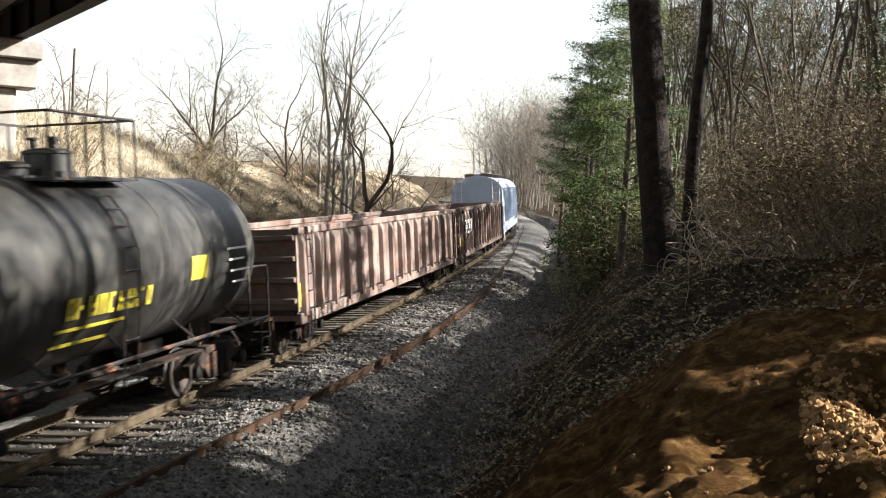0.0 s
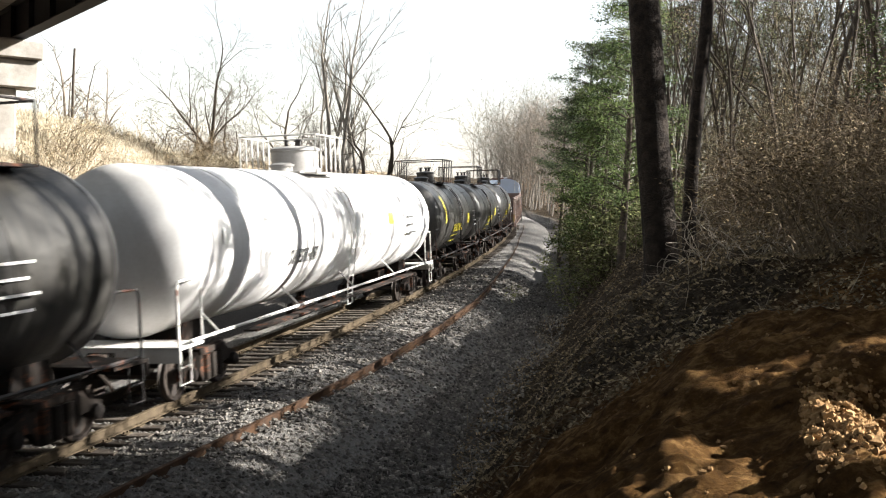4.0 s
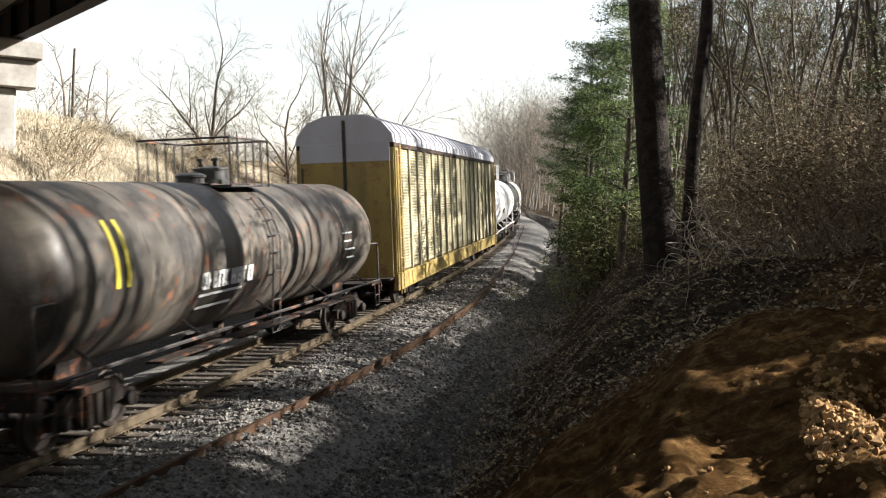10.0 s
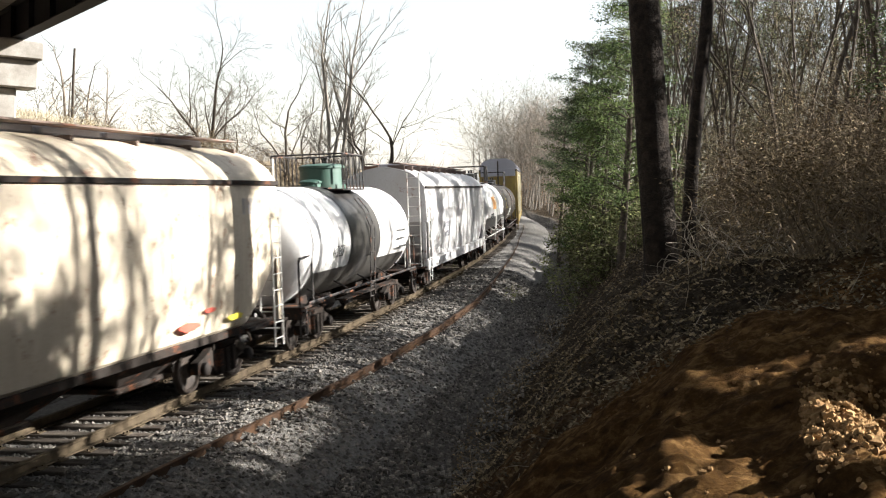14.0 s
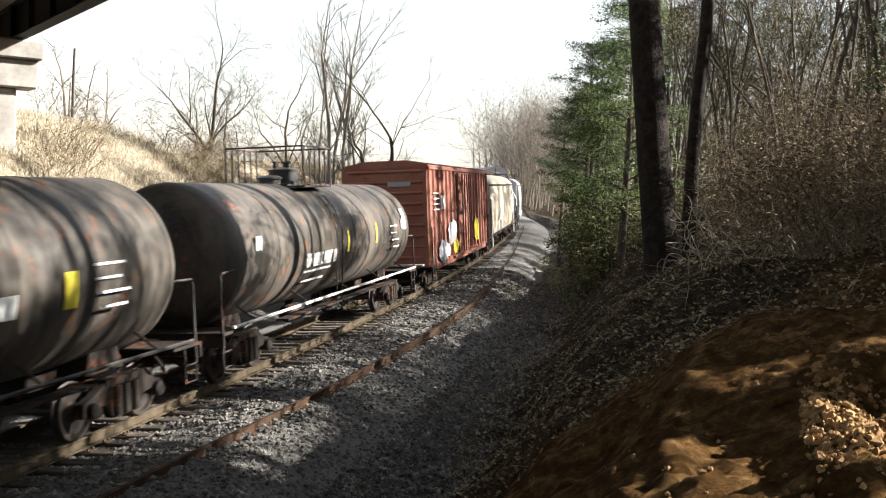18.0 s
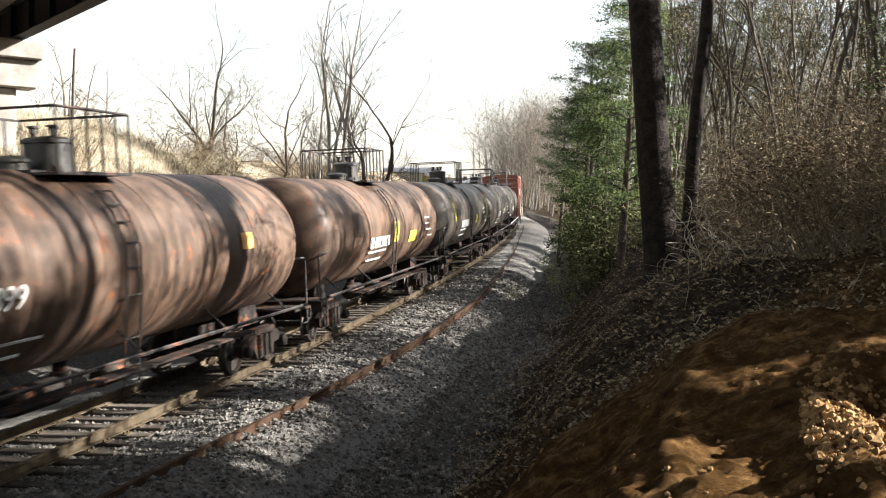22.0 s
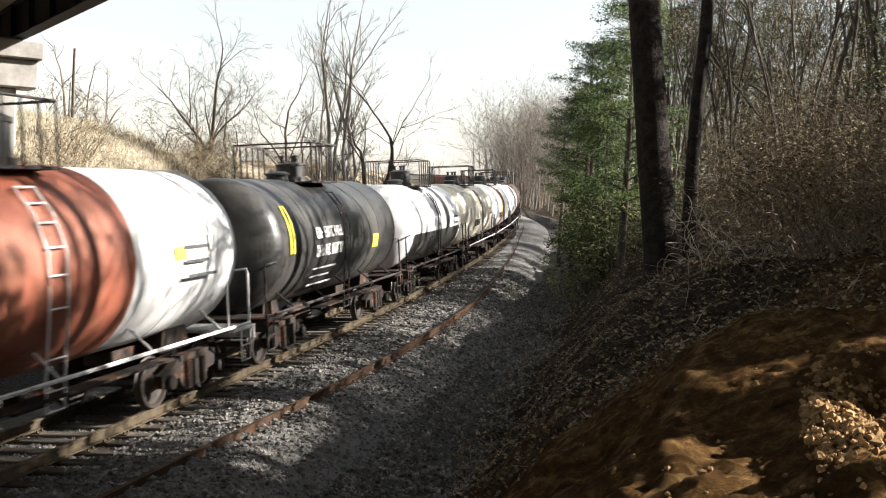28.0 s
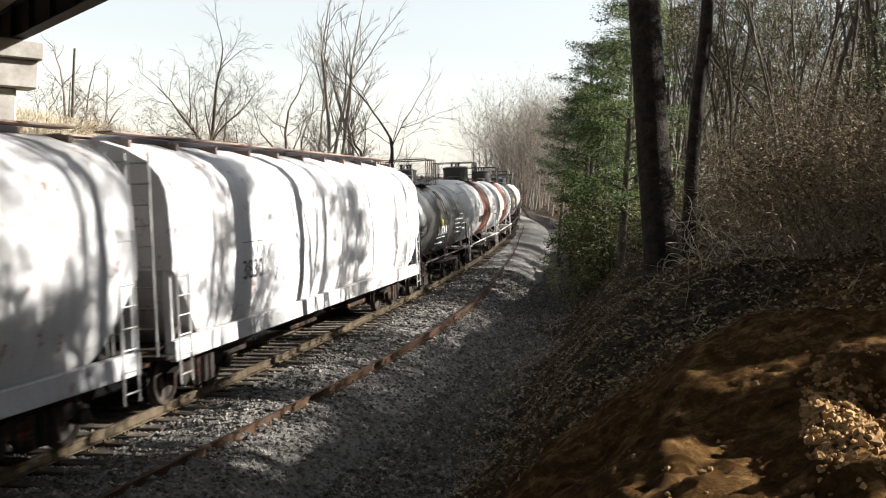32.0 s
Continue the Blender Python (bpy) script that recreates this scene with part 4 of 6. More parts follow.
def autorack(front, rear):
    L = front - rear
    half = L / 2
    w = 1.42
    car = thing("autorack_car", label="tall yellow enclosed autorack car with galvanised side panels", category="autorack", group="cars of the freight train")
    under(car, half + 0.4, L - 6.8, True)
    lo, hi, peak = 0.95, 4.95, 5.82
    part("deck", Shape().box(-half, half, -w + 0.05, w - 0.05, lo - 0.12, lo + 0.1), UNDER, car, "steel lower deck")
    part("interior_wall", Shape().box(-half + 0.1, half - 0.1, -w + 0.14, w - 0.14, lo + 0.11, hi + 0.1), UNDER, car, "dark upper deck structure")
    for g in (-1, 1):
        part("side_sill", Shape().box(-half, half, g * w - 0.08, g * w + 0.08, 0.62, 1.12, 0.02), YELLOW, car, "deep yellow side sill")
        part("top_chord", Shape().box(-half, half, g * w - 0.06, g * w + 0.06, hi - 0.10, hi + 0.04, 0.01), UNDER, car, "dark top chord")
        n = 17
        bay = (L - 1.9) / n
        for i in range(n + 1):
            x = -half + 0.95 + bay * i
            part("side_post", cached("rackpost", lambda: Shape().box(-0.05, 0.05, -0.06, 0.06, 1.12, hi - 0.1, 0.01).mesh("side_post", RACK_PANEL)), None, car, at=pose(x, g * w, 0))
        for i in range(n):
            x = -half + 0.95 + bay * (i + 0.5)
            for r in range(4):
                z0 = 1.16 + r * 0.925
                pm = cached(("rackpanel", g), lambda: rack_panel(bay, g))
                part("side_panel", pm, None, car, at=pose(x, g * (w - 0.02), z0))
        for e in (-1, 1):
            part("corner_panel", Shape().box(min(e * (half - 0.95), e * half), max(e * (half - 0.95), e * half), g * w - 0.04, g * w + 0.04, 1.12, hi - 0.1), YELLOW, car, "yellow end panel")
            for k in (0.12, 0.82):
                part("end_post", Shape().box(e * (half - k) - 0.06, e * (half - k) + 0.06, g * w - 0.085, g * w + 0.085, 0.7, hi, 0.01), YELLOW, car, "yellow end post")
            ladder(car, e * (half - 0.47), g * (w + 0.09), 0.5, hi - 0.2, 14, 0.42, YELLOW)
    arch = [(-w - 0.06, hi + 0.04), (-w - 0.02, hi + 0.30), (-w + 0.28, hi + 0.66), (-0.62, peak), (0.62, peak), (w - 0.28, hi + 0.66), (w + 0.02, hi + 0.30), (w + 0.06, hi + 0.04)]
    roof = part("roof", Shape().loft([[(x, y, z) for y, z in arch] for x in (-half, half)]), GALV_ROOF, car, "arched galvanised roof")
    rib = cached("rackrib", lambda: Shape().loft([[(x, y * 1.012, z + 0.03) for y, z in arch] + [(x, y, z) for y, z in reversed(arch)] for x in (-0.04, 0.04)]).mesh("roof_rib", GALV_ROOF))
    for i in range(30):
        part("roof_rib", rib, None, roof, at=pose(-half + 0.3 + (L - 0.6) * i / 29, 0, 0))
    for e in (-1, 1):
        x = e * (half - 0.02)
        for g in (-1, 1):
            a, b = sorted((g * 0.015, g * (w - 0.06)))
            dr = part("end_door", Shape().box(min(x, x + e * 0.06), max(x, x + e * 0.06), a, b, 1.02, 4.45, 0.01), YELLOW, car, "yellow folding end door")
            part("door_upper", Shape().box(min(x, x + e * 0.058), max(x, x + e * 0.058), a, b, 4.453, hi + 0.05, 0.008), GALV_ROOF, dr, "galvanised upper door sheet")
            for z in (1.9, 2.9, 3.9):
                part("door_hinge", Shape().box(min(x + e * 0.05, x + e * 0.09), max(x + e * 0.05, x + e * 0.09), g * 0.5 - 0.25, g * 0.5 + 0.25, z - 0.03, z + 0.03), YELLOW, dr)
        part("end_gable", Shape().extrude([(y, z) for y, z in arch], 0, 0.05).moved(Matrix(((0, e, 0, x), (1, 0, 0, 0), (0, 0, 1, 0), (0, 0, 0, 1)))), GALV_ROOF, car, "galvanised end gable")
        part("door_seam", Shape().box(min(x + e * 0.055, x + e * 0.085), max(x + e * 0.055, x + e * 0.085), -0.05, 0.05, 3.6, peak - 0.15), RAILING, car, "dark locking rod")
        part("crossover_board", Shape().box(min(e * half, e * (half + 0.5)), max(e * half, e * (half + 0.5)), -1.35, 1.35, 0.98, 1.03), UNDER, car)
        part("end_rack", Shape().tube([(e * (half + 0.35), 1.2, 1.0), (e * (half + 0.35), 1.2, 4.3), (e * (half + 0.35), 1.65, 4.3), (e * (half + 0.35), 1.65, 1.0)], 0.03, 5), RAILING, car)
    return register(car, front, rear, L - 6.8)


def rack_panel(bay, g):
    """A corrugated, perforated side sheet."""
    n, h = 10, 0.915
    s, rows = Shape(), []
    for i in range(n * 2 + 1):
        z = h * i / (n * 2)
        y = 0.018 if i % 2 else 0.0
        rows.append([(-bay / 2 + 0.04, g * y, z), (bay / 2 - 0.04, g * y, z)])
    s.loft(rows, closed=False)
    return s.mesh("side_panel", RACK_PANEL)


def gondola(front, rear, number=""):
    L = front - rear
    half = L / 2
    w, lo, hi = 1.46, 1.02, 2.72
    car = thing("gondola_car", label="dark brown ribbed steel gondola with open top", category="gondola", group="cars of the freight train")
    under(car, half + 0.4, L - 3.2, True)
    part("floor", Shape().box(-half, half, -w, w, lo - 0.08, lo + 0.04), UNDER, car, "steel floor")
    for g in (-1, 1):
        sd = part("side", Shape().box(-half, half, g * w - 0.03, g * w + 0.03, lo, hi), GOND, car, "steel side sheet")
        part("top_chord", Shape().box(-half, half, g * (w + 0.02) - 0.09, g * (w + 0.02) + 0.09, hi - 0.06, hi + 0.10, 0.02), GOND, sd, "bulb top chord")
        part("side_sill", Shape().box(-half, half, g * (w + 0.02) - 0.08, g * (w + 0.02) + 0.08, lo - 0.28, lo - 0.04, 0.02), GOND, sd, "deep side sill")
        for i in range(17):
            x = -half + 0.25 + (L - 0.5) * i / 16
            part("side_rib", cached("gondrib", lambda: Shape().loft([[(-0.13, 0, z), (0.13, 0, z), (0.08, -0.12 * k, z), (-0.08, -0.12 * k, z)] for z, k in ((lo - 0.1, 1.0), (hi - 0.25, 1.0), (hi - 0.06, 0.5))]).mesh("side_rib", GOND)), None, sd, at=pose(x, g * (w + 0.028), 0, 0, 0, 0 if g < 0 else 180))
        for e in (-1, 1):
            ladder(car, e * (half - 0.55), g * (w + 0.14), 0.5, hi, 6, 0.4, RAILING)
    for e in (-1, 1):
        en = part("end_wall", Shape().box(min(e * half, e * (half - 0.06)), max(e * half, e * (half - 0.06)), -w, w, lo - 0.2, hi + 0.06), GOND, car, "steel end wall")
        for z in (1.25, 1.7, 2.15, 2.6):
            part("end_rib", Shape().box(min(e * half, e * (half + 0.09)), max(e * half, e * (half + 0.09)), -w, w, z - 0.06, z + 0.06, 0.02), GOND, en)
    if number:
        cu = bpy.data.curves.new("number", "FONT")
        cu.body, cu.size, cu.extrude = number, 0.85, 0.002
        cu.materials.append(MARK_WHITE)
        ob = new("lettering", cu)
        ob.parent = car
        ob.matrix_basis = pose(-half + 0.9, -w - 0.16, 1.72, 90, 0, 0)
    part("edge_stripe", Shape().box(-half + 0.05, -half + 0.22, -w - 0.045, -w - 0.035, lo + 0.1, lo + 0.6), MARK_YELLOW, car)
    return register(car, front, rear, L - 3.2)


def letters(seed, n, w=0.16):
    r = random.Random(seed)
    return [w * (0.6 + 0.6 * r.random()) for _ in range(n)]


STRIPES = lambda u: [("bar", u, -8, ("y", 0.10, 42)), ("bar", u + 0.04, -8, ("y", 0.10, 42))]
YELLOW_TEXT = [("rows", -0.30, -12, ("y", letters(1, 9, 0.2), 0.30, 1)), ("rows", -0.32, -28, ("y", letters(2, 8), 0.14, 2)), ("bar", 0.42, -14, ("y", 0.55, 16)), ("rows", 0.70, 6, ("w", letters(3, 4), 0.10, 4))]
WHITE_TEXT = lambda sd: [("rows", -0.42, -8, ("w", letters(sd, 9, 0.19), 0.30, 1)), ("rows", -0.42, -22, ("w", letters(sd + 1, 12, 0.1), 0.13, 2)), ("rows", 0.62, 8, ("w", letters(sd + 2, 4), 0.10, 4))]
BLACK_TEXT = lambda sd: [("rows", -0.50, -10, ("k", letters(sd, 8, 0.17), 0.30, 1)), ("rows", 0.60, 8, ("k", letters(sd + 1, 6, 0.12), 0.14, 3))]

# ---- the train, from its front to its rear (arc positions at the start of the shot) ----
hopper_car(67.2, 50.2, 4.35, HOP_BLUE, "pale blue covered hopper car", {"ribs": 14, "eave": HOP_BLUE, "sill": True})
gondola(48.6, 31.1, "31249")
gondola(29.8, 11.6)
tank_car(9.9, 0.3, 3.88, 1.43, BLACK, "glossy black tank car with yellow lettering", {"marks": YELLOW_TEXT, "dome_x": 0.3, "hoop": True, "plat": 1.12, "dome_h": 0.28})
tank_car(-1.7, -11.4, 3.88, 1.43, BLACK, "glossy black tank car with yellow lettering", {"marks": YELLOW_TEXT, "dome_x": -0.6, "plat": 1.12, "dome_h": 0.28})
tank_car(-13.4, -23.1, 3.94, 1.45, BLACK, "black tank car with yellow lettering and stripes", {"marks": YELLOW_TEXT + STRIPES(-0.75), "dome_x": 0.3, "plat": 1.12, "dome_h": 0.28})
tank_car(-25.1, -43.2, 4.12, 1.52, WHITE, "long white tank car with pale railings", {"marks": BLACK_TEXT(11) + [("bar", 0.38, 0, ("y", 0.4, 12))], "pale": True, "pale_top": True, "dome": GALV, "dome_r": 0.6, "dome_h": 0.5, "hoop": True, "seams": 9, "bright": True})
tank_car(-45.2, -60.9, 4.05, 1.49, BLACK, "long black tank car with full-length roof platform", {"marks": WHITE_TEXT(21) + STRIPES(-0.85) + STRIPES(0.1) + STRIPES(0.5), "plat": 6.6, "posts": 9, "rail_h": 0.75, "two_rails": False, "plat_shift": 0.0, "dome_r": 0.7, "dome_h": 0.45, "seams": 8})
tank_car(-62.6, -78.8, 4.14, 1.53, WHITE, "long white tank car with pale railings", {"marks": BLACK_TEXT(31) + [("bar", 0.1, -5, ("y", 0.35, 10))], "pale": True, "pale_top": True, "dome": RAILING_PALE, "dome_r": 0.45, "hoop": True, "seams": 8, "bright": True})
autorack(-80.7, -105.6)
tank_car(-107.6, -122.2, 3.80, 1.42, BLACK_OLD, "grimy dark tank car with faded lettering", {"marks": WHITE_TEXT(41) + STRIPES(-0.80), "dome_h": 0.2, "seams": 7, "dome_x": 0.4})
tank_car(-124.0, -134.9, 3.95, 1.46, WHITE, "white tank car with orange panel and black belly", {"marks": BLACK_TEXT(51) + [("bar", -0.31, -2, ("o", 2.0, 26))], "bands": [(-0.88, 0.88, BLACK, 198, 342)], "hoop": True, "pale": True, "dome_h": 0.35})
hopper_car(-136.7, -151.35, 4.40, HOP_WHITE, "dirty white covered hopper car with straight side sill", {"sill": True, "eave": UNDER, "marks": [(-0.55, 2.4, letters(61, 6), 0.22, 2, MARK_GREY)]})
tank_car(-153.3, -163.2, 3.72, 1.40, WHITE, "white tank car with black centre band and green dome", {"marks": [("text", -0.62, -14, ("k", "4283", 0.42)), ("rows", 0.62, 5, ("k", letters(72, 6, 0.12), 0.14, 3))], "bands": [(-0.32, 0.25, BLACK, 0, 360), (-0.88, 0.88, BLACK, 206, 334)], "dome": GREEN_DOME, "dome_x": 0.5, "dome_h": 0.5, "dome_r": 0.6, "hoop": True, "posts": 7})
hopper_car(-165.0, -183.6, 4.50, HOP_CREAM, "cream covered hopper car with rust streaks and graffiti", {"eave": UNDER, "hatches": 10, "gates": 4, "marks": [(-0.32, 1.75, [0.06] * 12, 0.6, 1, MARK_GREY), (0.82, 3.45, [0.05] * 8, 0.3, 1, MARK_GREY)], "spray": [(0.58, 1.35, 0.9, 0.16, MARK_RED, 4), (0.66, 1.55, 0.5, 0.10, MARK_RED, 7), (0.76, 1.32, 0.7, 0.13, MARK_YELLOW, 5)]})
box_car(-185.0, -201.1)
tank_car(-203.6, -217.3, 3.80, 1.42, BLACK_OLD, "grimy black tank car with white lettering", {"marks": WHITE_TEXT(81) + [("bar", 0.02, -14, ("y", 0.12, 22)), ("bar", 0.4, -10, ("y", 0.12, 22)), ("bar", 0.84, 0, ("w", 0.4, 26))], "seams": 7, "dome_x": -0.4, "bright": True, "dome_h": 0.25})
tank_car(-219.2, -232.4, 3.86, 1.44, BLACK_OLD, "weathered dark tank car with tan road grime", {"marks": WHITE_TEXT(91) + [("bar", 0.3, -16, ("w", 0.5, 12)), ("bar", 0.52, -16, ("y", 0.3, 20))], "seams": 7, "dome_h": 0.3})
tank_car(-234.2, -247.5, 3.92, 1.45, BLACK_OLD, "weathered dark tank car with yellow stripes", {"marks": WHITE_TEXT(101) + STRIPES(-0.72) + STRIPES(0.86) + [("bar", 0.25, -18, ("y", 0.6, 15))], "seams": 7, "dome_h": 0.38})
tank_car(-249.3, -262.3, 3.94, 1.45, BROWN_BLACK, "rusty brown-black tank car with grimy barrel", {"marks": WHITE_TEXT(111) + [("bar", 0.30, -22, ("y", 0.9, 14)), ("bar", 0.0, -18, ("y", 0.12, 24)), ("bar", 0.05, -18, ("y", 0.12, 24))], "seams": 7, "dome_h": 0.38})
tank_car(-264.1, -277.3, 3.96, 1.46, BROWN_BLACK, "rusty brown-black tank car with white number", {"marks": [("text", -0.62, -14, ("w", "748899", 0.46)), ("rows", -0.6, -30, ("w", letters(122, 10, 0.12), 0.12, 2)), ("bar", 0.55, 0, ("o", 0.5, 12))], "seams": 7, "dome_h": 0.38})
tank_car(-279.1, -291.7, 3.88, 1.44, WHITE, "clean white tank car with dark roof platform", {"marks": BLACK_TEXT(131), "hoop": True, "seams": 6, "bright": True, "dome_h": 0.4})
tank_car(-293.5, -305.0, 3.84, 1.43, WHITE, "white tank car with red oxide centre band", {"marks": BLACK_TEXT(141) + [("bar", -0.22, -10, ("y", 0.5, 14))], "bands": [(-0.16, 0.18, RED_BAND, 0, 360)], "hoop": True, "bright": True, "dome_h": 0.4})
tank_car(-306.7, -317.2, 3.84, 1.43, CREAM, "cream tank car with dull railings", {"marks": BLACK_TEXT(151), "hoop": True, "bright": True, "dome_h": 0.3})
tank_car(-319.0, -329.2, 3.80, 1.42, WHITE, "white tank car with black lower half", {"marks": BLACK_TEXT(161), "bands": [(-0.86, 0.86, BLACK, 190, 350), (0.30, 0.42, BLACK, 0, 360)], "dome_h": 0.4})
tank_car(-331.0, -340.8, 3.90, 1.45, BLACK, "black tank car with white block lettering", {"marks": [("rows", -0.50, 12, ("w", letters(171, 7, 0.2), 0.26, 1)), ("rows", -0.50, -4, ("w", letters(172, 9, 0.15), 0.26, 1)), ("rows", -0.50, -24, ("w", letters(173, 8), 0.1, 3)), ("bar", 0.45, -16, ("y", 0.5, 14))] + STRIPES(-0.84), "dome_h": 0.3})
tank_car(-342.5, -353.7, 4.02, 1.49, WHITE, "white tank car with rusty red band and black dome", {"marks": BLACK_TEXT(181) + [("bar", 0.55, -2, ("y", 0.4, 8))], "bands": [(-0.30, 0.34, RED_BAND, 0, 360)], "hoop": True, "bright": True, "pale": True, "dome_r": 0.62, "dome_h": 0.55, "posts": 6, "dome_x": 0.2})
tank_car(-355.4, -366.5, 4.04, 1.49, WHITE, "white tank car with rusty red band and black dome", {"marks": BLACK_TEXT(191), "bands": [(-0.20, 0.37, RED_BAND, 0, 360)], "hoop": True, "bright": True, "pale": True, "dome_r": 0.62, "dome_h": 0.55, "posts": 6, "dome_x": 0.2})
tank_car(-368.2, -377.3, 3.86, 1.44, BLACK, "black tank car with white lettering lines", {"marks": WHITE_TEXT(201) + [("rows", 0.35, 0, ("w", letters(204, 2, 0.9), 0.07, 4)), ("bar", -0.30, -20, ("y", 0.12, 22)), ("bar", -0.24, -20, ("y", 0.12, 22))], "dome_h": 0.4, "dome_x": -0.4})
hopper_car(-378.7, -395.5, 4.46, HOP_WHITE, "white covered hopper car with smooth rounded sides", {"round": True, "marks": [(-0.68, 2.65, [0.2] * 4, 0.03, 1, MARK_BLACK)], "texts": [(-0.68, 1.95, 0.5, "3830", MARK_BLACK)], "slope": 1.15, "rise": 1.3, "sill": True, "lad": GALV})
hopper_car(-396.5, -413.5, 4.46, HOP_WHITE, "white covered hopper car with smooth rounded sides", {"round": True, "marks": [(0.55, 1.5, letters(221, 3, 0.2), 0.35, 1, MARK_BLACK)], "slope": 1.15, "rise": 1.3, "sill": True, "lad": GALV})


# ---- trees and brush ----
def limb(s, p, d, length, r, depth, rg, o, tips):
    """One branch as a bent tapered bar, with its own branches."""
    n = max(2, int(length / o["seg"]))
    n = min(n, 7)
    pts, rad, q, v = [p.copy()], [r], p.copy(), d.copy()
    end = r * o["taper"] if depth else r * o.get("tip", 0.35)
    for i in range(n):
        v = (v + Vector((rg.gauss(0, o["bend"]), rg.gauss(0, o["bend"]), rg.gauss(0, o["bend"]) + o["lift"])) * (1.0 if r < 0.12 else 0.35)).normalized()
        q = q + v * (length / n)
        pts.append(q.copy())
        rad.append(r + (end - r) * (i + 1) / n)
    (o["trunk"] if depth == o.get("top", -1) else s).tube(pts, rad, o["sides"] if r > 0.10 else (5 if r > 0.05 else (4 if r > 0.02 else 3)), caps=False)
    if depth == 0:
        tips.append((q, v))
        return
    k = o["kids"] if r < o.get("big", 9) else o["kids"] + 2
    for j in range(k):
        f = rg.uniform(o["from"], 1.0) if j else 1.0
        i = min(n - 1, int(f * n))
        a = pts[i].lerp(pts[i + 1], f * n - i) if f < 1.0 else pts[n]
        side = v.orthogonal().normalized()
        side.rotate(Matrix.Rotation(rg.uniform(0, 6.283), 3, v))
        spread = rg.uniform(*o["spread"]) * (0.55 if j == 0 else 1.0)
        nd = (v * math.cos(spread) + side * math.sin(spread)).normalized()
        rr = (r + (end - r) * f) * (0.82 if j == 0 else rg.uniform(0.42, 0.68))
        limb(s, a, nd, length * rg.uniform(*o["shrink"]), max(rr, o["thin"]), depth - 1, rg, o, tips)


BARE = {"seg": 0.5, "taper": 0.62, "bend": 0.13, "lift": 0.035, "sides": 8, "kids": 3, "from": 0.35, "spread": (0.35, 0.95), "shrink": (0.55, 0.85), "thin": 0.008}


def leaf_cloud(s, places, n, size, rg, flat=0.6, spread=0.5):
    """Small bent leaves scattered about the given places."""
    for p, v in places:
        for _ in range(n):
            c = p + Vector((rg.gauss(0, spread), rg.gauss(0, spread), rg.gauss(0, spread * flat)))
            a = Vector((rg.gauss(0, 1), rg.gauss(0, 1), rg.gauss(0, 0.6))).normalized() * size * rg.uniform(0.6, 1.4)
            b = a.orthogonal().normalized() * size * rg.uniform(0.25, 0.5)
            m = len(s.v)
            s.v.extend([tuple(c - a), tuple(c + b), tuple(c + a), tuple(c - b)])
            s.f.append((m, m + 1, m + 2, m + 3))


def twig_cloud(s, places, n, length, width, seed, spread=0.7, rise=0.6):
    """Fine straight twigs, each a thin three-sided splinter, about the given places."""
    r = np.random.RandomState(seed)
    c = np.repeat(np.array([tuple(p) for p in places]), n, axis=0)
    c = c + r.normal(0, spread, c.shape)
    d = r.normal(0, 1, c.shape) + np.array([0, 0, rise])
    d = d / np.linalg.norm(d, axis=1)[:, None] * (length * (0.4 + r.rand(len(c), 1)))
    w = np.cross(d, r.normal(0, 1, c.shape))
    w = w / np.linalg.norm(w, axis=1)[:, None] * (width * (0.6 + 0.8 * r.rand(len(c), 1)))
    v = np.stack([c - d - w, c - d + w, c + d], 1).reshape(-1, 3)
    m = len(s.v)
    s.v.extend(map(tuple, v.tolist()))
    s.f.extend(map(tuple, (np.arange(len(v)).reshape(-1, 3) + m).tolist()))


def bare_tree(name, label, seed, height_m, r, mat, depth=4, lean=(0, 0), first=0.45, o=None, group="", leaves=0, leaf_mat=None):
    rg = random.Random(seed)
    s, tips = Shape(), []
    opt = dict(BARE, **(o or {}))
    top = Vector((lean[0], lean[1], 1)).normalized()
    opt["trunk"], opt["top"] = Shape(), depth
    flare = Shape().tube([(0, 0, -0.5), (0, 0, -0.1), (top.x * 0.5, top.y * 0.5, 0.5)], [r * 1.9, r * 1.4, r * 1.0], 12, caps=False)
    limb(s, Vector((0, 0, -0.4)), top, height_m * first, r, depth, rg, opt, tips)
    t = thing(name, label=label, category="tree", group=group)
    part("trunk", opt["trunk"], mat, t, "straight bare trunk", smooth=60)
    part("root_flare", flare, mat, t, smooth=60)
    part("bough", s, mat, t, "spreading leafless branchwork", smooth=60)
    if leaves:
        c = Shape()
        leaf_cloud(c, tips, leaves, 0.045, rg, spread=0.32)
        part("crown", c, leaf_mat, t, "thin crown of leaves")
    return t


def stand(t, x, y, turn=0.0, size=1.0, first=True, dz=0.0):
    m = pose(x, y, height(x, y) + dz, 0, 0, turn) @ Matrix.Diagonal((size, size, size, 1.0))
    if first:
        t.matrix_basis = m
        return t
    return copy_thing(t, m)


# bare trees along the top of the far bank
FAR = "bare trees on the far bank"
def seen_at(px, dist):
    """A place dist metres ahead along a bearing given as a fraction of the view's width."""
    return (px - 784) / 1766.5 * dist, dist


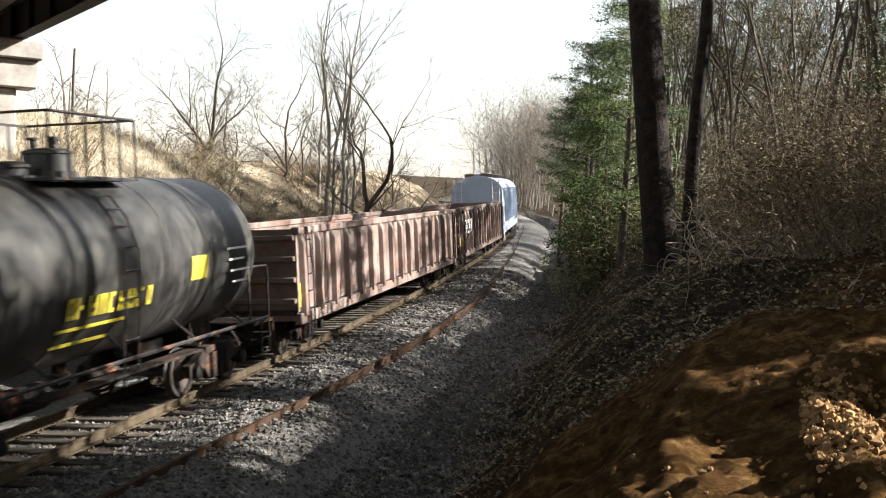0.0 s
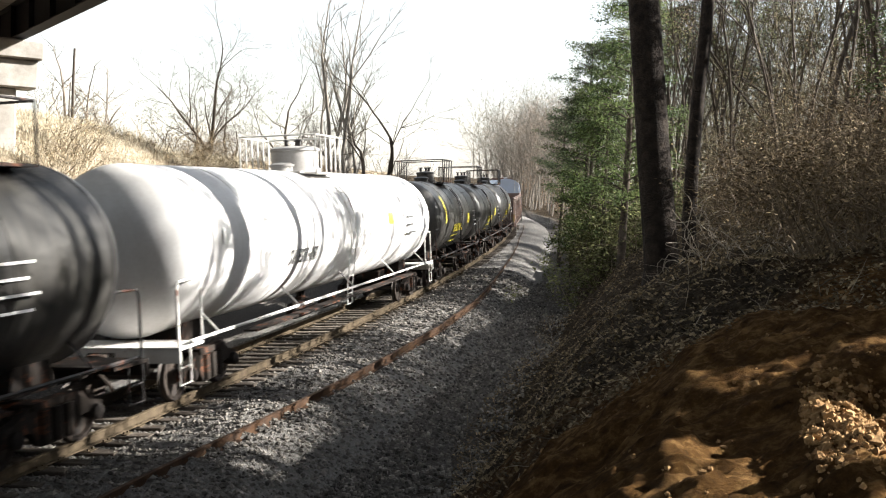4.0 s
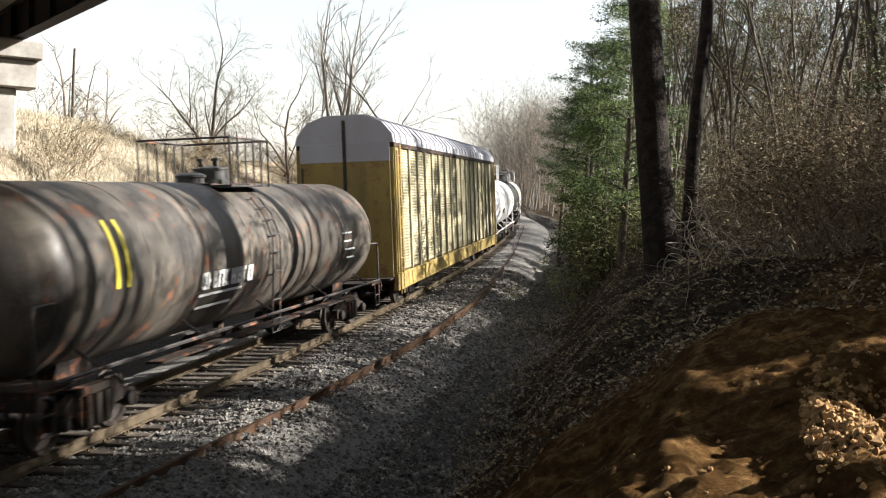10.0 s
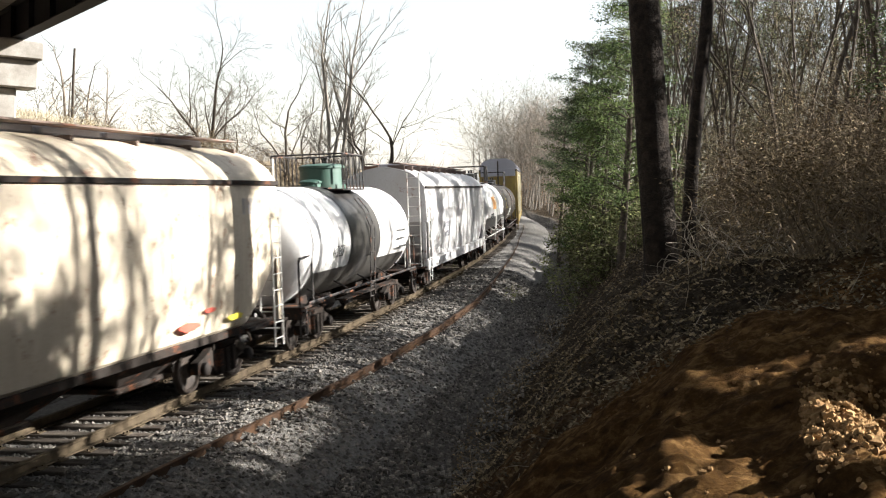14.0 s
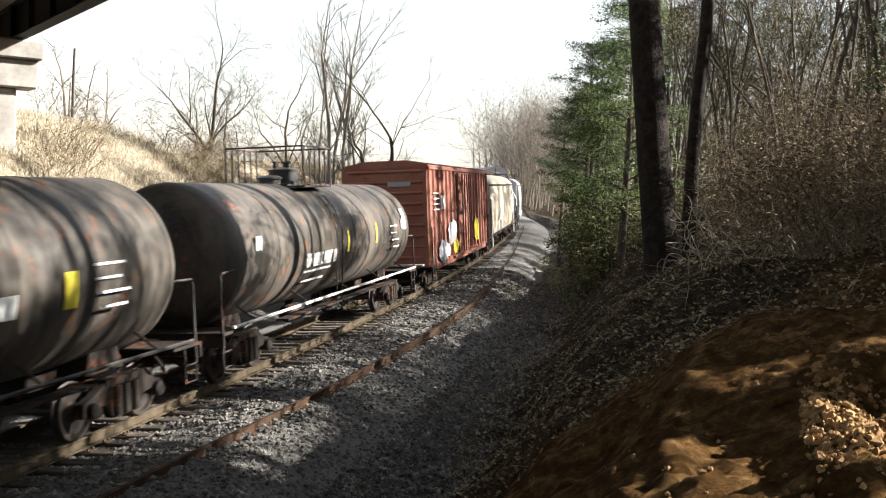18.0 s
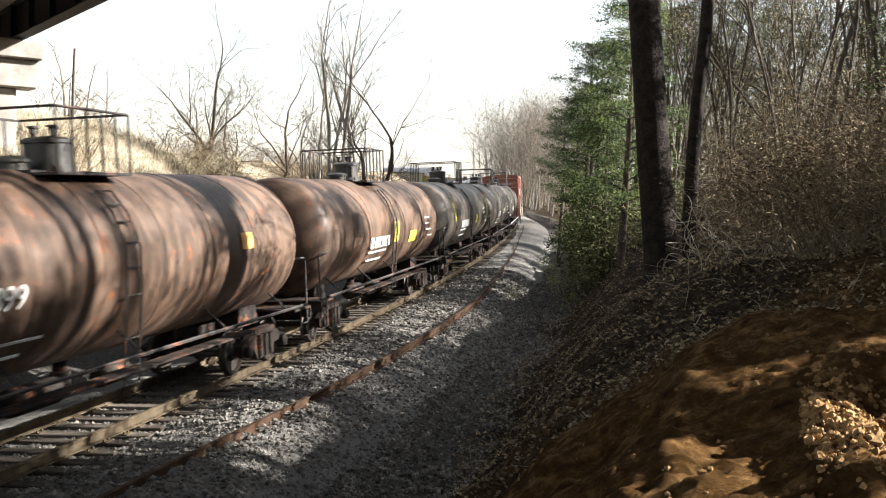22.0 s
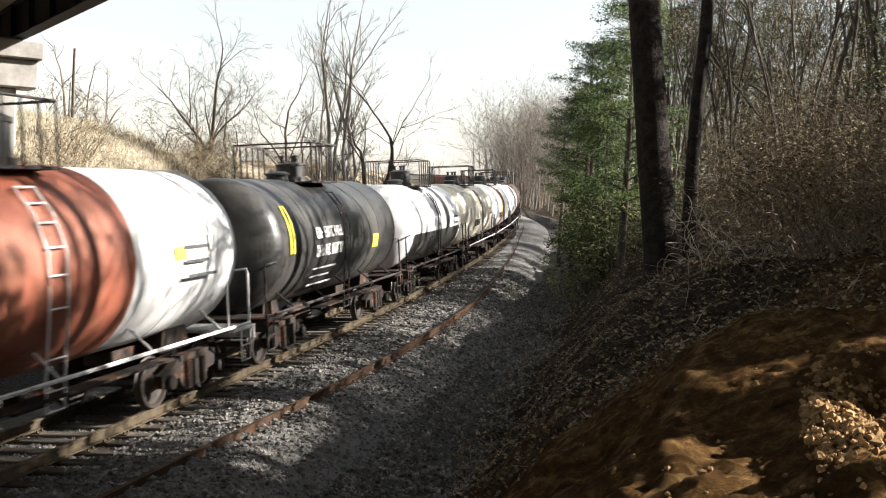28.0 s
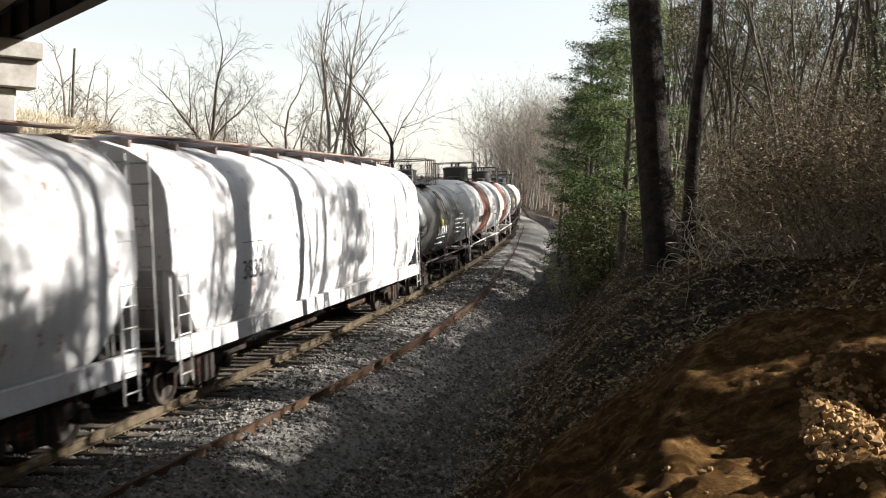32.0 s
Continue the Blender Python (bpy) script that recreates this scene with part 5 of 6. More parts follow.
def limbed_tree(label, seed, mat, r, trunk, lean, limbs, depth=4, o=None):
    """A short trunk that parts into a few named limbs: each is (share of the trunk, tilt to the right in degrees, length, share of the radius)."""
    rg = random.Random(seed)
    opt = dict(BARE, **{"thin": 0.009, "spread": (0.35, 1.0), "shrink": (0.50, 0.78), "bend": 0.12, "lift": 0.0, **(o or {})})
    stem, s, tips = Shape(), Shape(), []
    pts = [Vector((math.sin(radians(lean)) * trunk * f + 0.05 * rg.gauss(0, 1) * (f > 0), 0.05 * rg.gauss(0, 1), trunk * f * math.cos(radians(lean)) - 0.5 * (f == 0))) for f in (0, 0.25, 0.5, 0.75, 1.0)]
    stem.tube(pts, [r * 1.5, r * 1.08, r, r * 0.92, r * 0.82], 9)
    for f, tilt, length, share in limbs:
        i = min(3, int(f * 4))
        p = pts[i].lerp(pts[i + 1], f * 4 - i)
        d = Vector((math.sin(radians(tilt)), rg.gauss(0, 0.14), math.cos(radians(tilt)))).normalized()
        limb(s, p, d, length * 0.50, r * share, depth, rg, opt, tips)
    t = thing("bare_tree", label=label, category="tree", group=FAR)
    part("trunk", stem, mat, t, "bare trunk", smooth=60)
    part("bough", s, mat, t, "leafless branchwork", smooth=60)
    return t


def arch(label, mat, span, rise, r):
    """A bent bare stem that bows over to the ground side."""
    pts = [(span * (1 - math.cos(math.pi * f)) / 2, 0.1 * math.sin(5 * f), rise * math.sin(math.pi * f) ** 0.75) for f in (0, 0.12, 0.25, 0.4, 0.55, 0.7, 0.85, 0.97)]
    t = thing("bent_sapling", label=label, category="tree", group=FAR)
    part("trunk", Shape().tube(pts, [r * (1 - 0.09 * k) for k in range(8)], 6), mat, t, smooth=60)
    return t


POLED = {"bend": 0.045, "spread": (0.3, 0.8), "lift": 0.05, "from": 0.12, "kids": 4, "shrink": (0.35, 0.6)}
far_trees = [
    (limbed_tree("bare spreading tree with long drooping limbs", 111, BARK, 0.16, 1.2, 6, [(0.3, -36, 8.2, 0.75), (0.7, -22, 5.5, 0.5), (1.0, 2, 8.4, 0.85), (0.9, 30, 4.2, 0.45), (0.6, -62, 5.6, 0.4), (1.0, 14, 6.4, 0.5)], 5), 366, 60, 0.0),
    (limbed_tree("bare spreading tree with several upright stems", 112, BARK, 0.13, 1.0, 8, [(0.4, -50, 4.6, 0.5), (1.0, -12, 8.0, 0.8), (0.8, 14, 5.0, 0.5), (0.7, -30, 6.4, 0.6), (0.6, 28, 3.6, 0.4)], 5), 500, 60, 0.0),
    (limbed_tree("tall straight pale-barked tree without leaves", 113, BARK_PALE, 0.11, 5.5, 0, [(1.0, 0, 9.0, 0.95), (0.8, -40, 3.4, 0.4), (0.9, 34, 3.2, 0.4), (0.65, 44, 2.6, 0.35), (0.55, -50, 2.4, 0.35)], 4, POLED), 575, 50, 0.0),
    (limbed_tree("bare tree with a leaning trunk and one long limb", 114, BARK, 0.17, 3.6, 7, [(1.0, -8, 5.2, 0.7), (0.95, 24, 7.4, 0.7), (0.6, 50, 3.0, 0.3), (0.75, -46, 3.2, 0.35), (0.9, 60, 3.4, 0.35)], 4), 631, 46, 0.0),
    (limbed_tree("small bare tree that leans over the line", 115, BARK, 0.09, 2.0, 26, [(1.0, 40, 4.2, 0.7), (1.0, 8, 3.4, 0.6), (0.6, -16, 2.2, 0.4), (0.8, 66, 2.6, 0.45)], 4), 654, 46, 0.0),
    (limbed_tree("low fan-shaped bare tree on the embankment", 116, BARK, 0.10, 0.9, 0, [(1.0, -48, 3.6, 0.6), (1.0, -16, 3.4, 0.6), (1.0, 12, 3.6, 0.6), (0.9, 48, 3.8, 0.6), (0.7, 66, 3.0, 0.4), (0.7, -68, 2.8, 0.4)], 4), 78, 52, 0.25),
]
FINE = {"spread": (0.5, 1.2), "from": 0.1, "kids": 5, "shrink": (0.3, 0.5), "thin": 0.007, "bend": 0.06}
fine = limbed_tree("fine-twigged pale tree of conical outline", 117, FARTWIG, 0.07, 1.0, 0, [(1.0, 0, 5.4, 0.9), (1.0, -22, 3.2, 0.5), (1.0, 24, 3.2, 0.5), (0.6, -50, 2.4, 0.4), (0.6, 50, 2.4, 0.4)], 3, FINE)
for tr, px, dist, dz in far_trees:
    x, y = seen_at(px, dist)
    stand(tr, x, y, 0, 0.82 if px < 520 else 0.95, dz=dz)
x, y = seen_at(178, 56)
stand(fine, x, y, 0)
for px, dist, turn, size in ((158, 58, 70, 0.8), (196, 60, 150, 0.7), (112, 57, 30, 1.3), (146, 62, 200, 1.1), (250, 70, 90, 0.6), (700, 70, 20, 0.8), (720, 76, 80, 0.7)):
    x, y = seen_at(px, dist)
    stand(fine, x, y, turn, size, first=False)
pale_stem = far_trees[2][0]
for px, dist, turn, size in ((586, 51, 150, 0.9), (602, 49, 60, 1.0), (611, 54, 250, 0.95), (622, 52, 310, 0.85), (560, 62, 200, 0.8)):
    x, y = seen_at(px, dist)
    stand(pale_stem, x, y, turn, size, first=False)
for k, px, dist, turn, size in ((1, 412, 70, 180, 0.6), (1, 530, 64, 40, 0.8), (0, 345, 72, 180, 0.7), (4, 395, 64, 120, 0.9), (4, 300, 66, 200, 0.6), (1, 690, 80, 20, 0.8)):
    x, y = seen_at(px, dist)
    stand(far_trees[k][0], x, y, turn, size, first=False)
x, y = seen_at(356, 58)
stand(arch("bent bare sapling arching to the ground", BARK, -1.7, 1.2, 0.05), x, y)
x, y = seen_at(640, 45)
stand(arch("bent bare sapling arching to the ground", BARK, 2.1, 2.0, 0.05), x, y)

pole_x, pole_y = seen_at(122, 46)
thing("utility_pole", Shape().tube([(0, 0, -1), (0, 0, 2.2), (0.04, 0, 3.75)], [0.065, 0.06, 0.05], 10), POLE, "dark bare wooden utility pole on the far bank", "pole", at=pose(pole_x, pole_y, height(pole_x, pole_y)), smooth=50)

pole_x, pole_y = seen_at(115, 47)
thing("utility_pole", Shape().tube([(0, 0, -1), (0.02, 0, 1.4), (0.06, 0, 2.5)], [0.035, 0.03, 0.022], 8), POLE, "thin grey pole leaning beside the taller one", "pole", at=pose(pole_x, pole_y, height(pole_x, pole_y)), smooth=50)

# the large trunk and its neighbour on the near bank
NEAR = "trees on the wooded bank"
OAK = {"spread": (0.4, 1.0), "kids": 3, "sides": 16, "from": 0.75, "taper": 0.75, "big": 0.2, "bend": 0.07}
bx, by = seen_at(1182, 19.0)
oak = bare_tree("large_tree", "massive dark-barked tree trunk on the near bank", 21, 17.0, 0.34, BARK_DARK, 4, (-0.135, 0.0), 0.62, OAK, NEAR)
stand(oak, bx, by, 0)
bx, by = seen_at(1226, 22.5)
oak2 = bare_tree("large_tree", "slimmer dark tree trunk wrapped in vines", 24, 16.0, 0.165, BARK_DARK, 4, (-0.088, 0), 0.62, OAK, NEAR)
stand(oak2, bx, by, 0)

# thin woodland trees climbing the slope
SLIM = {"spread": (0.2, 0.6), "kids": 4, "from": 0.5, "lift": 0.02, "taper": 0.6, "bend": 0.07, "shrink": (0.30, 0.52), "thin": 0.005}
w1 = bare_tree("woodland_tree", "slim grey woodland tree without leaves", 31, 15.0, 0.07, BARK, 4, (0.02, 0), 0.66, SLIM, NEAR)
w2 = bare_tree("woodland_tree", "slim brown woodland tree without leaves", 32, 12.0, 0.06, BARK, 4, (-0.05, 0), 0.62, SLIM, NEAR)
w3 = bare_tree("woodland_tree", "leaning brown woodland tree with a few dry leaves", 33, 11.0, 0.065, BARK, 4, (0.08, 0.05), 0.62, SLIM, NEAR, 4, DRYLEAF)
w4 = bare_tree("woodland_tree", "slim woodland tree with thin olive foliage", 34, 13.0, 0.08, BARK, 4, (0.0, 0.05), 0.62, SLIM, NEAR, 7, SHRUB)
rg = random.Random(77)
placed = 0
# the first twelve are unseen, added towards the sun to dapple the train
for i in range(12):
    y = rg.uniform(9, 21)
    x = rg.uniform(max(0.46 * y + 4.0, 9.0), 34) if i >= 4 else 16 + 4 * i
    stand((w1, w2, w3, w4)[i % 4 if i < 4 else i % 2], x, y, rg.uniform(0, 360), first=i < 4)
    placed = i + 1
while placed < 64:
    px, dist = rg.uniform(1150, 1660), 22 + 60 * rg.random() ** 1.3
    if px < 1345 and dist < 40:
        dist += 22
    x, y = seen_at(px, dist)
    tr = ((w1, w3, w3, w2) if dist < 38 else (w4, w3, w4, w4))[placed % 4]
    stand(tr, x, y, rg.uniform(0, 360), first=placed < 4)
    placed += 1


# unseen trees added on the slope beside the bridge to cast stripes on the train
for i, (x, y) in enumerate([(13.5, 10.5), (16.5, 12.0), (22.0, 17.2), (15.0, 8.0), (22.0, 14.0), (18.0, 9.5), (20.5, 11.0), (12.8, 13.0), (14.6, 9.4), (17.4, 13.6), (13.2, 11.6), (19.5, 8.2), (15.8, 14.4), (16.2, 10.4), (14.2, 15.2), (19.5, 16.2), (17.2, 18.6), (18.6, 12.4)]):
    stand((w3, oak2, w1, w4, w1, oak2)[i % 6], x, y, 60 * i + 25, 0.95 + 0.05 * (i % 3), first=False)


# evergreens by the curve
def evergreen(name, label, seed, h, r, mat, whorl=0.42, droop=-0.1, dens=26, size=0.09, low=0.05, top_r=0.25, shape=0.75, gaps=0.14):
    rg = random.Random(seed)
    s, places = Shape(), []
    s.tube([(0, 0, -0.4), (0.05, 0, h * 0.4), (0, 0.05, h * 0.75), (0, 0, h)], [0.17, 0.13, 0.07, 0.02], 8)
    z = h * low
    while z < h:
        f = (z - h * low) / (h * (1 - low))
        rr = r * (1 - f) ** shape * rg.uniform(0.55, 1.25) + top_r
        for _ in range(5):
            a = rg.uniform(0, 6.283)
            d = Vector((math.cos(a), math.sin(a), droop + rg.uniform(-0.1, 0.35)))
            q = rr * rg.uniform(0.6, 1.25)
            e = Vector((0, 0, z)) + d * q
            s.tube([(0, 0, z), tuple(Vector((0, 0, z)) + d * q * 0.5 + Vector((0, 0, 0.06))), tuple(e)], [0.03, 0.02, 0.008], 4, caps=False)
            for k in (0.4, 0.6, 0.8, 0.95, 1.06):
                if rg.random() > gaps:
                    places.append((Vector((0, 0, z)) + d * q * k, d))
        z += whorl * rg.uniform(0.6, 1.4)
    c = Shape()
    leaf_cloud(c, places, dens, size, rg, 0.55, 0.22)
    t = thing(name, label=label, category="tree", group="evergreens by the curve")
    part("trunk", s, BARK, t, "trunk and boughs", smooth=60)
    part("crown", c, mat, t, "ragged evergreen crown")
    return t


cedar = evergreen("cedar_tree", "dense dark green cedar beside the track", 41, 11.0, 2.1, NEEDLE, 0.40, 0.1, 46, 0.055, 0.20, 0.35, 0.5, 0.12)
# the fourth, mostly past the right edge, is added to shade the large trunk
for i, (px, dist, turn) in enumerate([(1100, 34, 0), (1066, 37, 90), (1040, 41, 150), (1712, 20.2, 60), (1610, 27, 200)]):
    x, y = seen_at(px, dist)
    stand(cedar, x, y, turn, (0.86, 0.80, 0.9, 1.0, 0.8)[i], first=i == 0)
# unseen cedars added uphill to shade the near bank, track bed and lower train
shade = evergreen("cedar_tree", "short dense cedar, unseen and added for shade", 43, 5.2, 1.4, NEEDLE, 0.34, 0.05, 24, 0.10, 0.04, 0.4, 0.5, 0.15)
for i, (x, y, k) in enumerate([(7.4, 3.0, 0.9), (7.9, 7.35, 0.55), (9.6, 3.4, 0.9), (8.6, 10.5, 1.1), (8.4, 0.8, 0.9), (9.2, 13.0, 1.15), (11.2, 11.2, 1.36), (9.0, 11.8, 1.25), (11.0, 9.9, 1.26), (11.2, 12.8, 1.3), (12.6, 14.6, 1.2)]):
    stand(shade, x, y, 40 * i, k, first=i == 0)
pine = evergreen("pine_tree", "tall grey-green pine with open crown", 42, 17.0, 3.0, PINE, 0.8, 0.05, 36, 0.07, 0.45, 0.5, 0.5, 0.3)
# the last four are unseen, added to shade the nearest stretch of the train
for i, (px, dist, turn) in enumerate([(1105, 58, 0), (1120, 52, 120), (1140, 47, 240)] + [(1130 + 520 * ((k * 0.618) % 1), 48 + 40 * ((k * 0.37) % 1), 37 * k) for k in range(9)] + [(a / b * 1766.5 + 784, b, 50 * a) for a, b in ((16.0, 11.5), (18.0, 9.5), (15.5, 6.0), (18.0, 2.5))]):
    x, y = seen_at(px, dist)
    stand(pine, x, y, turn, first=i == 0)


bushy = evergreen("pine_tree", "bushy grey-green pine at the edge of the woods", 45, 13.0, 2.3, PINE, 0.8, 0.1, 60, 0.07, 0.42, 0.5, 0.4, 0.3)
for i, (px, dist, turn, k) in enumerate([(1030, 46, 0, 0.86), (1012, 50, 200, 0.80), (1050, 52, 140, 1.0), (990, 58, 70, 0.84)]):
    x, y = seen_at(px, dist)
    stand(bushy, x, y, turn, k, first=i == 0)


# unseen pines added uphill, out of the picture, so their crowns dapple the train
tall = evergreen("pine_tree", "tall pine with broken crown, unseen and added for dapple", 44, 15.0, 2.8, PINE, 0.9, 0.05, 26, 0.09, 0.22, 0.5, 0.35, 0.72)
for i, (x, y) in enumerate([(27, 12.5), (32, 18.5), (26, 26.0), (33, 33.0), (28, 41.0), (19.5, 12.0), (14.0, 9.0), (14.4, 12.4), (16.5, 5.5), (15.5, 16.0), (17.8, 11.0)]):
    stand(tall, x, y, 70 * i, first=i == 0)


def shrub(name, label, seed, h, w, mat, n=140, dens=10, size=0.07, bark=None):
    rg = random.Random(seed)
    s, tips = Shape(), []
    for _ in range(n // 10):
        a, k = rg.uniform(0, 6.283), rg.uniform(0.1, 0.9)
        limb(s, Vector((math.cos(a) * w * 0.25, math.sin(a) * w * 0.25, -0.1)), Vector((math.cos(a) * k, math.sin(a) * k, 1)).normalized(), h * rg.uniform(0.4, 0.75), 0.016, 2, rg, dict(BARE, thin=0.004, seg=0.25, bend=0.24, lift=-0.03, spread=(0.3, 1.2)), tips)
    t = thing(name, label=label, category="shrub", group="brush on the banks")
    part("thicket", s, bark or TWIG, t, "tangle of thin stems")
    if dens:
        c = Shape()
        leaf_cloud(c, tips, dens, size, rg, 0.7, 0.16)
        part("foliage", c, mat, t, "sparse leaves")
    return t


sh1 = shrub("evergreen_shrub", "olive green shrub at the foot of the bank", 51, 2.0, 1.6, SHRUB, 140, 12)
sh2 = shrub("bare_shrub", "leafless tangled brown shrub", 52, 1.9, 1.8, DRYLEAF, 110, 7, 0.04, BRIAR)
sh3 = shrub("briar_shrub", "dry briar thicket with brown leaves", 53, 1.4, 1.8, DRYLEAF, 130, 9, 0.035, BRIAR)
rg = random.Random(5)
for i in range(30):
    q = line_at(rg.uniform(27, 60), rg.uniform(6.4, 9.0))
    x, y = q.x, q.y
    stand(sh1, x, y, rg.uniform(0, 360), first=i == 0)
for i in range(54):
    tr = (sh2, sh3)[i % 2]
    while True:
        px, dist = rg.uniform(1180, 1660), rg.uniform(13, 36)
        x, y = seen_at(px, dist)
        s_, d_ = to_line(x, y)
        if d_ > 11.2:
            break
    stand(tr, x, y, rg.uniform(0, 360), first=i < 2)
sapling = shrub("sapling_thicket", "tall thicket of fine bare saplings and vines", 54, 4.6, 2.2, DRYLEAF, 190, 5, 0.04, BRIAR)
for i in range(24):
    while True:
        px, dist = rg.uniform(1190, 1640), rg.uniform(19, 40)
        x, y = seen_at(px, dist)
        s_, d_ = to_line(x, y)
        if d_ > 11.5:
            break
    stand(sapling, x, y, rg.uniform(0, 360), rg.uniform(0.7, 1.15), first=i == 0)
# unseen briars added in the gap between the cedars to dapple the near clay
for x, y in ((7.0, 5.2), (7.8, 6.4), (6.4, 6.9), (8.6, 4.4)):
    stand(sh3, x, y, 30 * x, first=False)
for i in range(44):
    x, y = rg.uniform(3.6, 9.5), rg.uniform(10.5, 30)
    s_, d_ = to_line(x, y)
    if d_ > 10.6:
        stand((sh3, sh2)[i % 2], x, y, rg.uniform(0, 360), first=False)
for i in range(150):
    px, dist = rg.uniform(60, 770), rg.uniform(28, 75)
    x, y = seen_at(px, dist)
    s_, d_ = to_line(x, y)
    if (-17 if px > 300 else -13) < d_ < -7:
        stand((sh2, sh3, sh2, sh1)[i % 4 if px > 560 else i % 2], x, y, rg.uniform(0, 360), first=False)


for i in range(16):
    x, y = seen_at(565 + 12 * i, 46 + 9 * ((i * 0.618) % 1))
    stand(sh1, x, y, 70 * i, 0.55 + 0.3 * ((i * 0.37) % 1), first=False)


# pale vines by the large trunk; their colour also paints sunlit highlights into the brush
def vine(seed, length, r, arch_up):
    """One bent pale stem with a few side shoots."""
    rg = random.Random(seed)
    s = Shape()

    def shoot(p, v, n, w):
        pts, turn_v = [p.copy()], Vector((rg.gauss(0, 0.16), rg.gauss(0, 0.10), rg.gauss(0, 0.16)))
        for k in range(n):
            if k % 3 == 2:
                turn_v = Vector((rg.gauss(0, 0.42), rg.gauss(0, 0.18), rg.gauss(-0.05, 0.42)))
            v = (v + turn_v + Vector((0, 0, arch_up * (0.5 - k / n)))).normalized()
            p = p + v * 0.11
            pts.append(p.copy())
        s.tube(pts, [w * (1 - 0.6 * k / n) for k in range(n + 1)], 5)
        return pts

    stem = shoot(Vector((0, 0, -0.1)), Vector((rg.uniform(-0.8, 0.8), rg.gauss(0, 0.2), 1)).normalized(), int(length / 0.11), r)
    for k in range(3, len(stem) - 2, 4):
        if rg.random() < 0.6:
            shoot(stem[k], Vector((rg.gauss(0, 1), rg.gauss(0, 0.4), rg.gauss(0.2, 0.8))).normalized(), rg.randint(3, 8), r * 0.55)
    return s


rg = random.Random(61)
for i in range(66):
    px = 1195 + 70 * rg.random() if i < 7 else 1215 + 340 * rg.random()
    dist = rg.uniform(15.0, 20.0)
    x, y = seen_at(px, dist)
    thing("dead_vine", vine(300 + i, rg.uniform(0.8, 1.9), rg.uniform(0.006, 0.012), rg.uniform(-0.04, 0.12)), VINE, "pale sunlit-toned dead vine bent over the bank", "vine", group="dead vines on the bank", at=pose(x, y, height(x, y)), smooth=60)
for i, (px, dist, up) in enumerate(((1300, 24, 4.0), (1180, 26, 6.5), (1390, 26, 7.0), (1440, 24, 4.5))):
    x, y = seen_at(px, dist)
    thing("dead_vine", vine(400 + i, 2.2 + up * 0.5, 0.02, 0.15), VINE, "long pale stem hanging among the brush", "vine", group="dead vines on the bank", at=pose(x, y, height(x, y)), smooth=60)


# litter: leaves, sticks, clods and straw that nobody could count
def scatter(name, label, cat, mat, n, region, make, seed):
    rg = random.Random(seed)
    s = Shape()
    pts = []
    while len(pts) < n:
        x, y = region(rg)
        if x is not None:
            pts.append((x, y))
    zs = ground_height(np.array([p[0] for p in pts]), np.array([p[1] for p in pts]))
    for (x, y), z in zip(pts, zs):
        make(s, Vector((x, y, float(z))), rg)
    return thing(name, s, mat, label, cat, kind="stuff")


def leaf(s, p, rg):
    a = Vector((rg.gauss(0, 1), rg.gauss(0, 1), rg.gauss(0, 0.35))).normalized() * rg.uniform(0.018, 0.045)
    b = Vector((-a.y, a.x, rg.gauss(0, 0.02))) * rg.uniform(0.4, 0.7)
    m = len(s.v)
    p = p + Vector((0, 0, 0.015 + rg.random() * 0.03))
    s.v.extend([tuple(p - a), tuple(p + b), tuple(p + a + Vector((0, 0, 0.01))), tuple(p - b)])
    s.f.append((m, m + 1, m + 2, m + 3))


def stick(s, p, rg):
    a = Vector((rg.gauss(0, 1), rg.gauss(0, 1), abs(rg.gauss(0, 0.5)))).normalized() * rg.uniform(0.15, 0.7)
    s.tube([p + Vector((0, 0, 0.01)), p + a * 0.5 + Vector((rg.gauss(0, 0.03), rg.gauss(0, 0.03), 0.04)), p + a], [0.005, 0.0045, 0.002], 3)


def clod(s, p, rg):
    k = rg.uniform(0.006, 0.022) * (2.2 if rg.random() < 0.10 else 1.0)
    l = []
    for z, r in ((-0.5, 0.7), (0.15, 1.0), (0.75, 0.5)):
        l.append([p + Vector((math.cos(a) * r * k * rg.uniform(0.45, 1.5), math.sin(a) * r * k * rg.uniform(0.45, 1.5), (z + rg.uniform(-0.35, 0.35)) * k)) for a in (0, 1.26, 2.51, 3.77, 5.03)])
    s.loft(l)


def tuft(s, p, rg):
    for _ in range(4):
        a = Vector((rg.gauss(0, 0.35), rg.gauss(0, 0.35), 1)).normalized() * rg.uniform(0.15, 0.5)
        b = a.orthogonal().normalized() * 0.012
        m = len(s.v)
        s.v.extend([tuple(p - b), tuple(p + b), tuple(p + a)])
        s.f.append((m, m + 1, m + 2))


def near_slope(rg):
    px, dist = rg.uniform(820, 1640), 9.5 + 26 * rg.random() ** 1.2
    x, y = seen_at(px, dist)
    s_, d_ = to_line(x, y)
    return (x, y) if d_ > 5.3 and dist > 11.5 + 2 * rg.gauss(0, 1) else (None, None)


def near_clay(rg):
    if rg.random() < 0.75:
        y = rg.gauss(5.8, 0.55)
        x = 0.29 * y + 0.5 + abs(rg.gauss(0.15, 0.35))
    else:
        x, y = rg.uniform(0.3, 4.5), rg.uniform(4.6, 9.5)
        if noise.noise((x * 1.4, y * 1.4, 3.3)) < 0.2:
            return None, None
    return (x, y) if x < y * 0.5 else (None, None)


def far_bank(rg):
    px, dist = rg.uniform(-20, 420), rg.uniform(24, 60)
    x, y = seen_at(px, dist)
    s_, d_ = to_line(x, y)
    return (x, y) if -22 < d_ < -6 else (None, None)


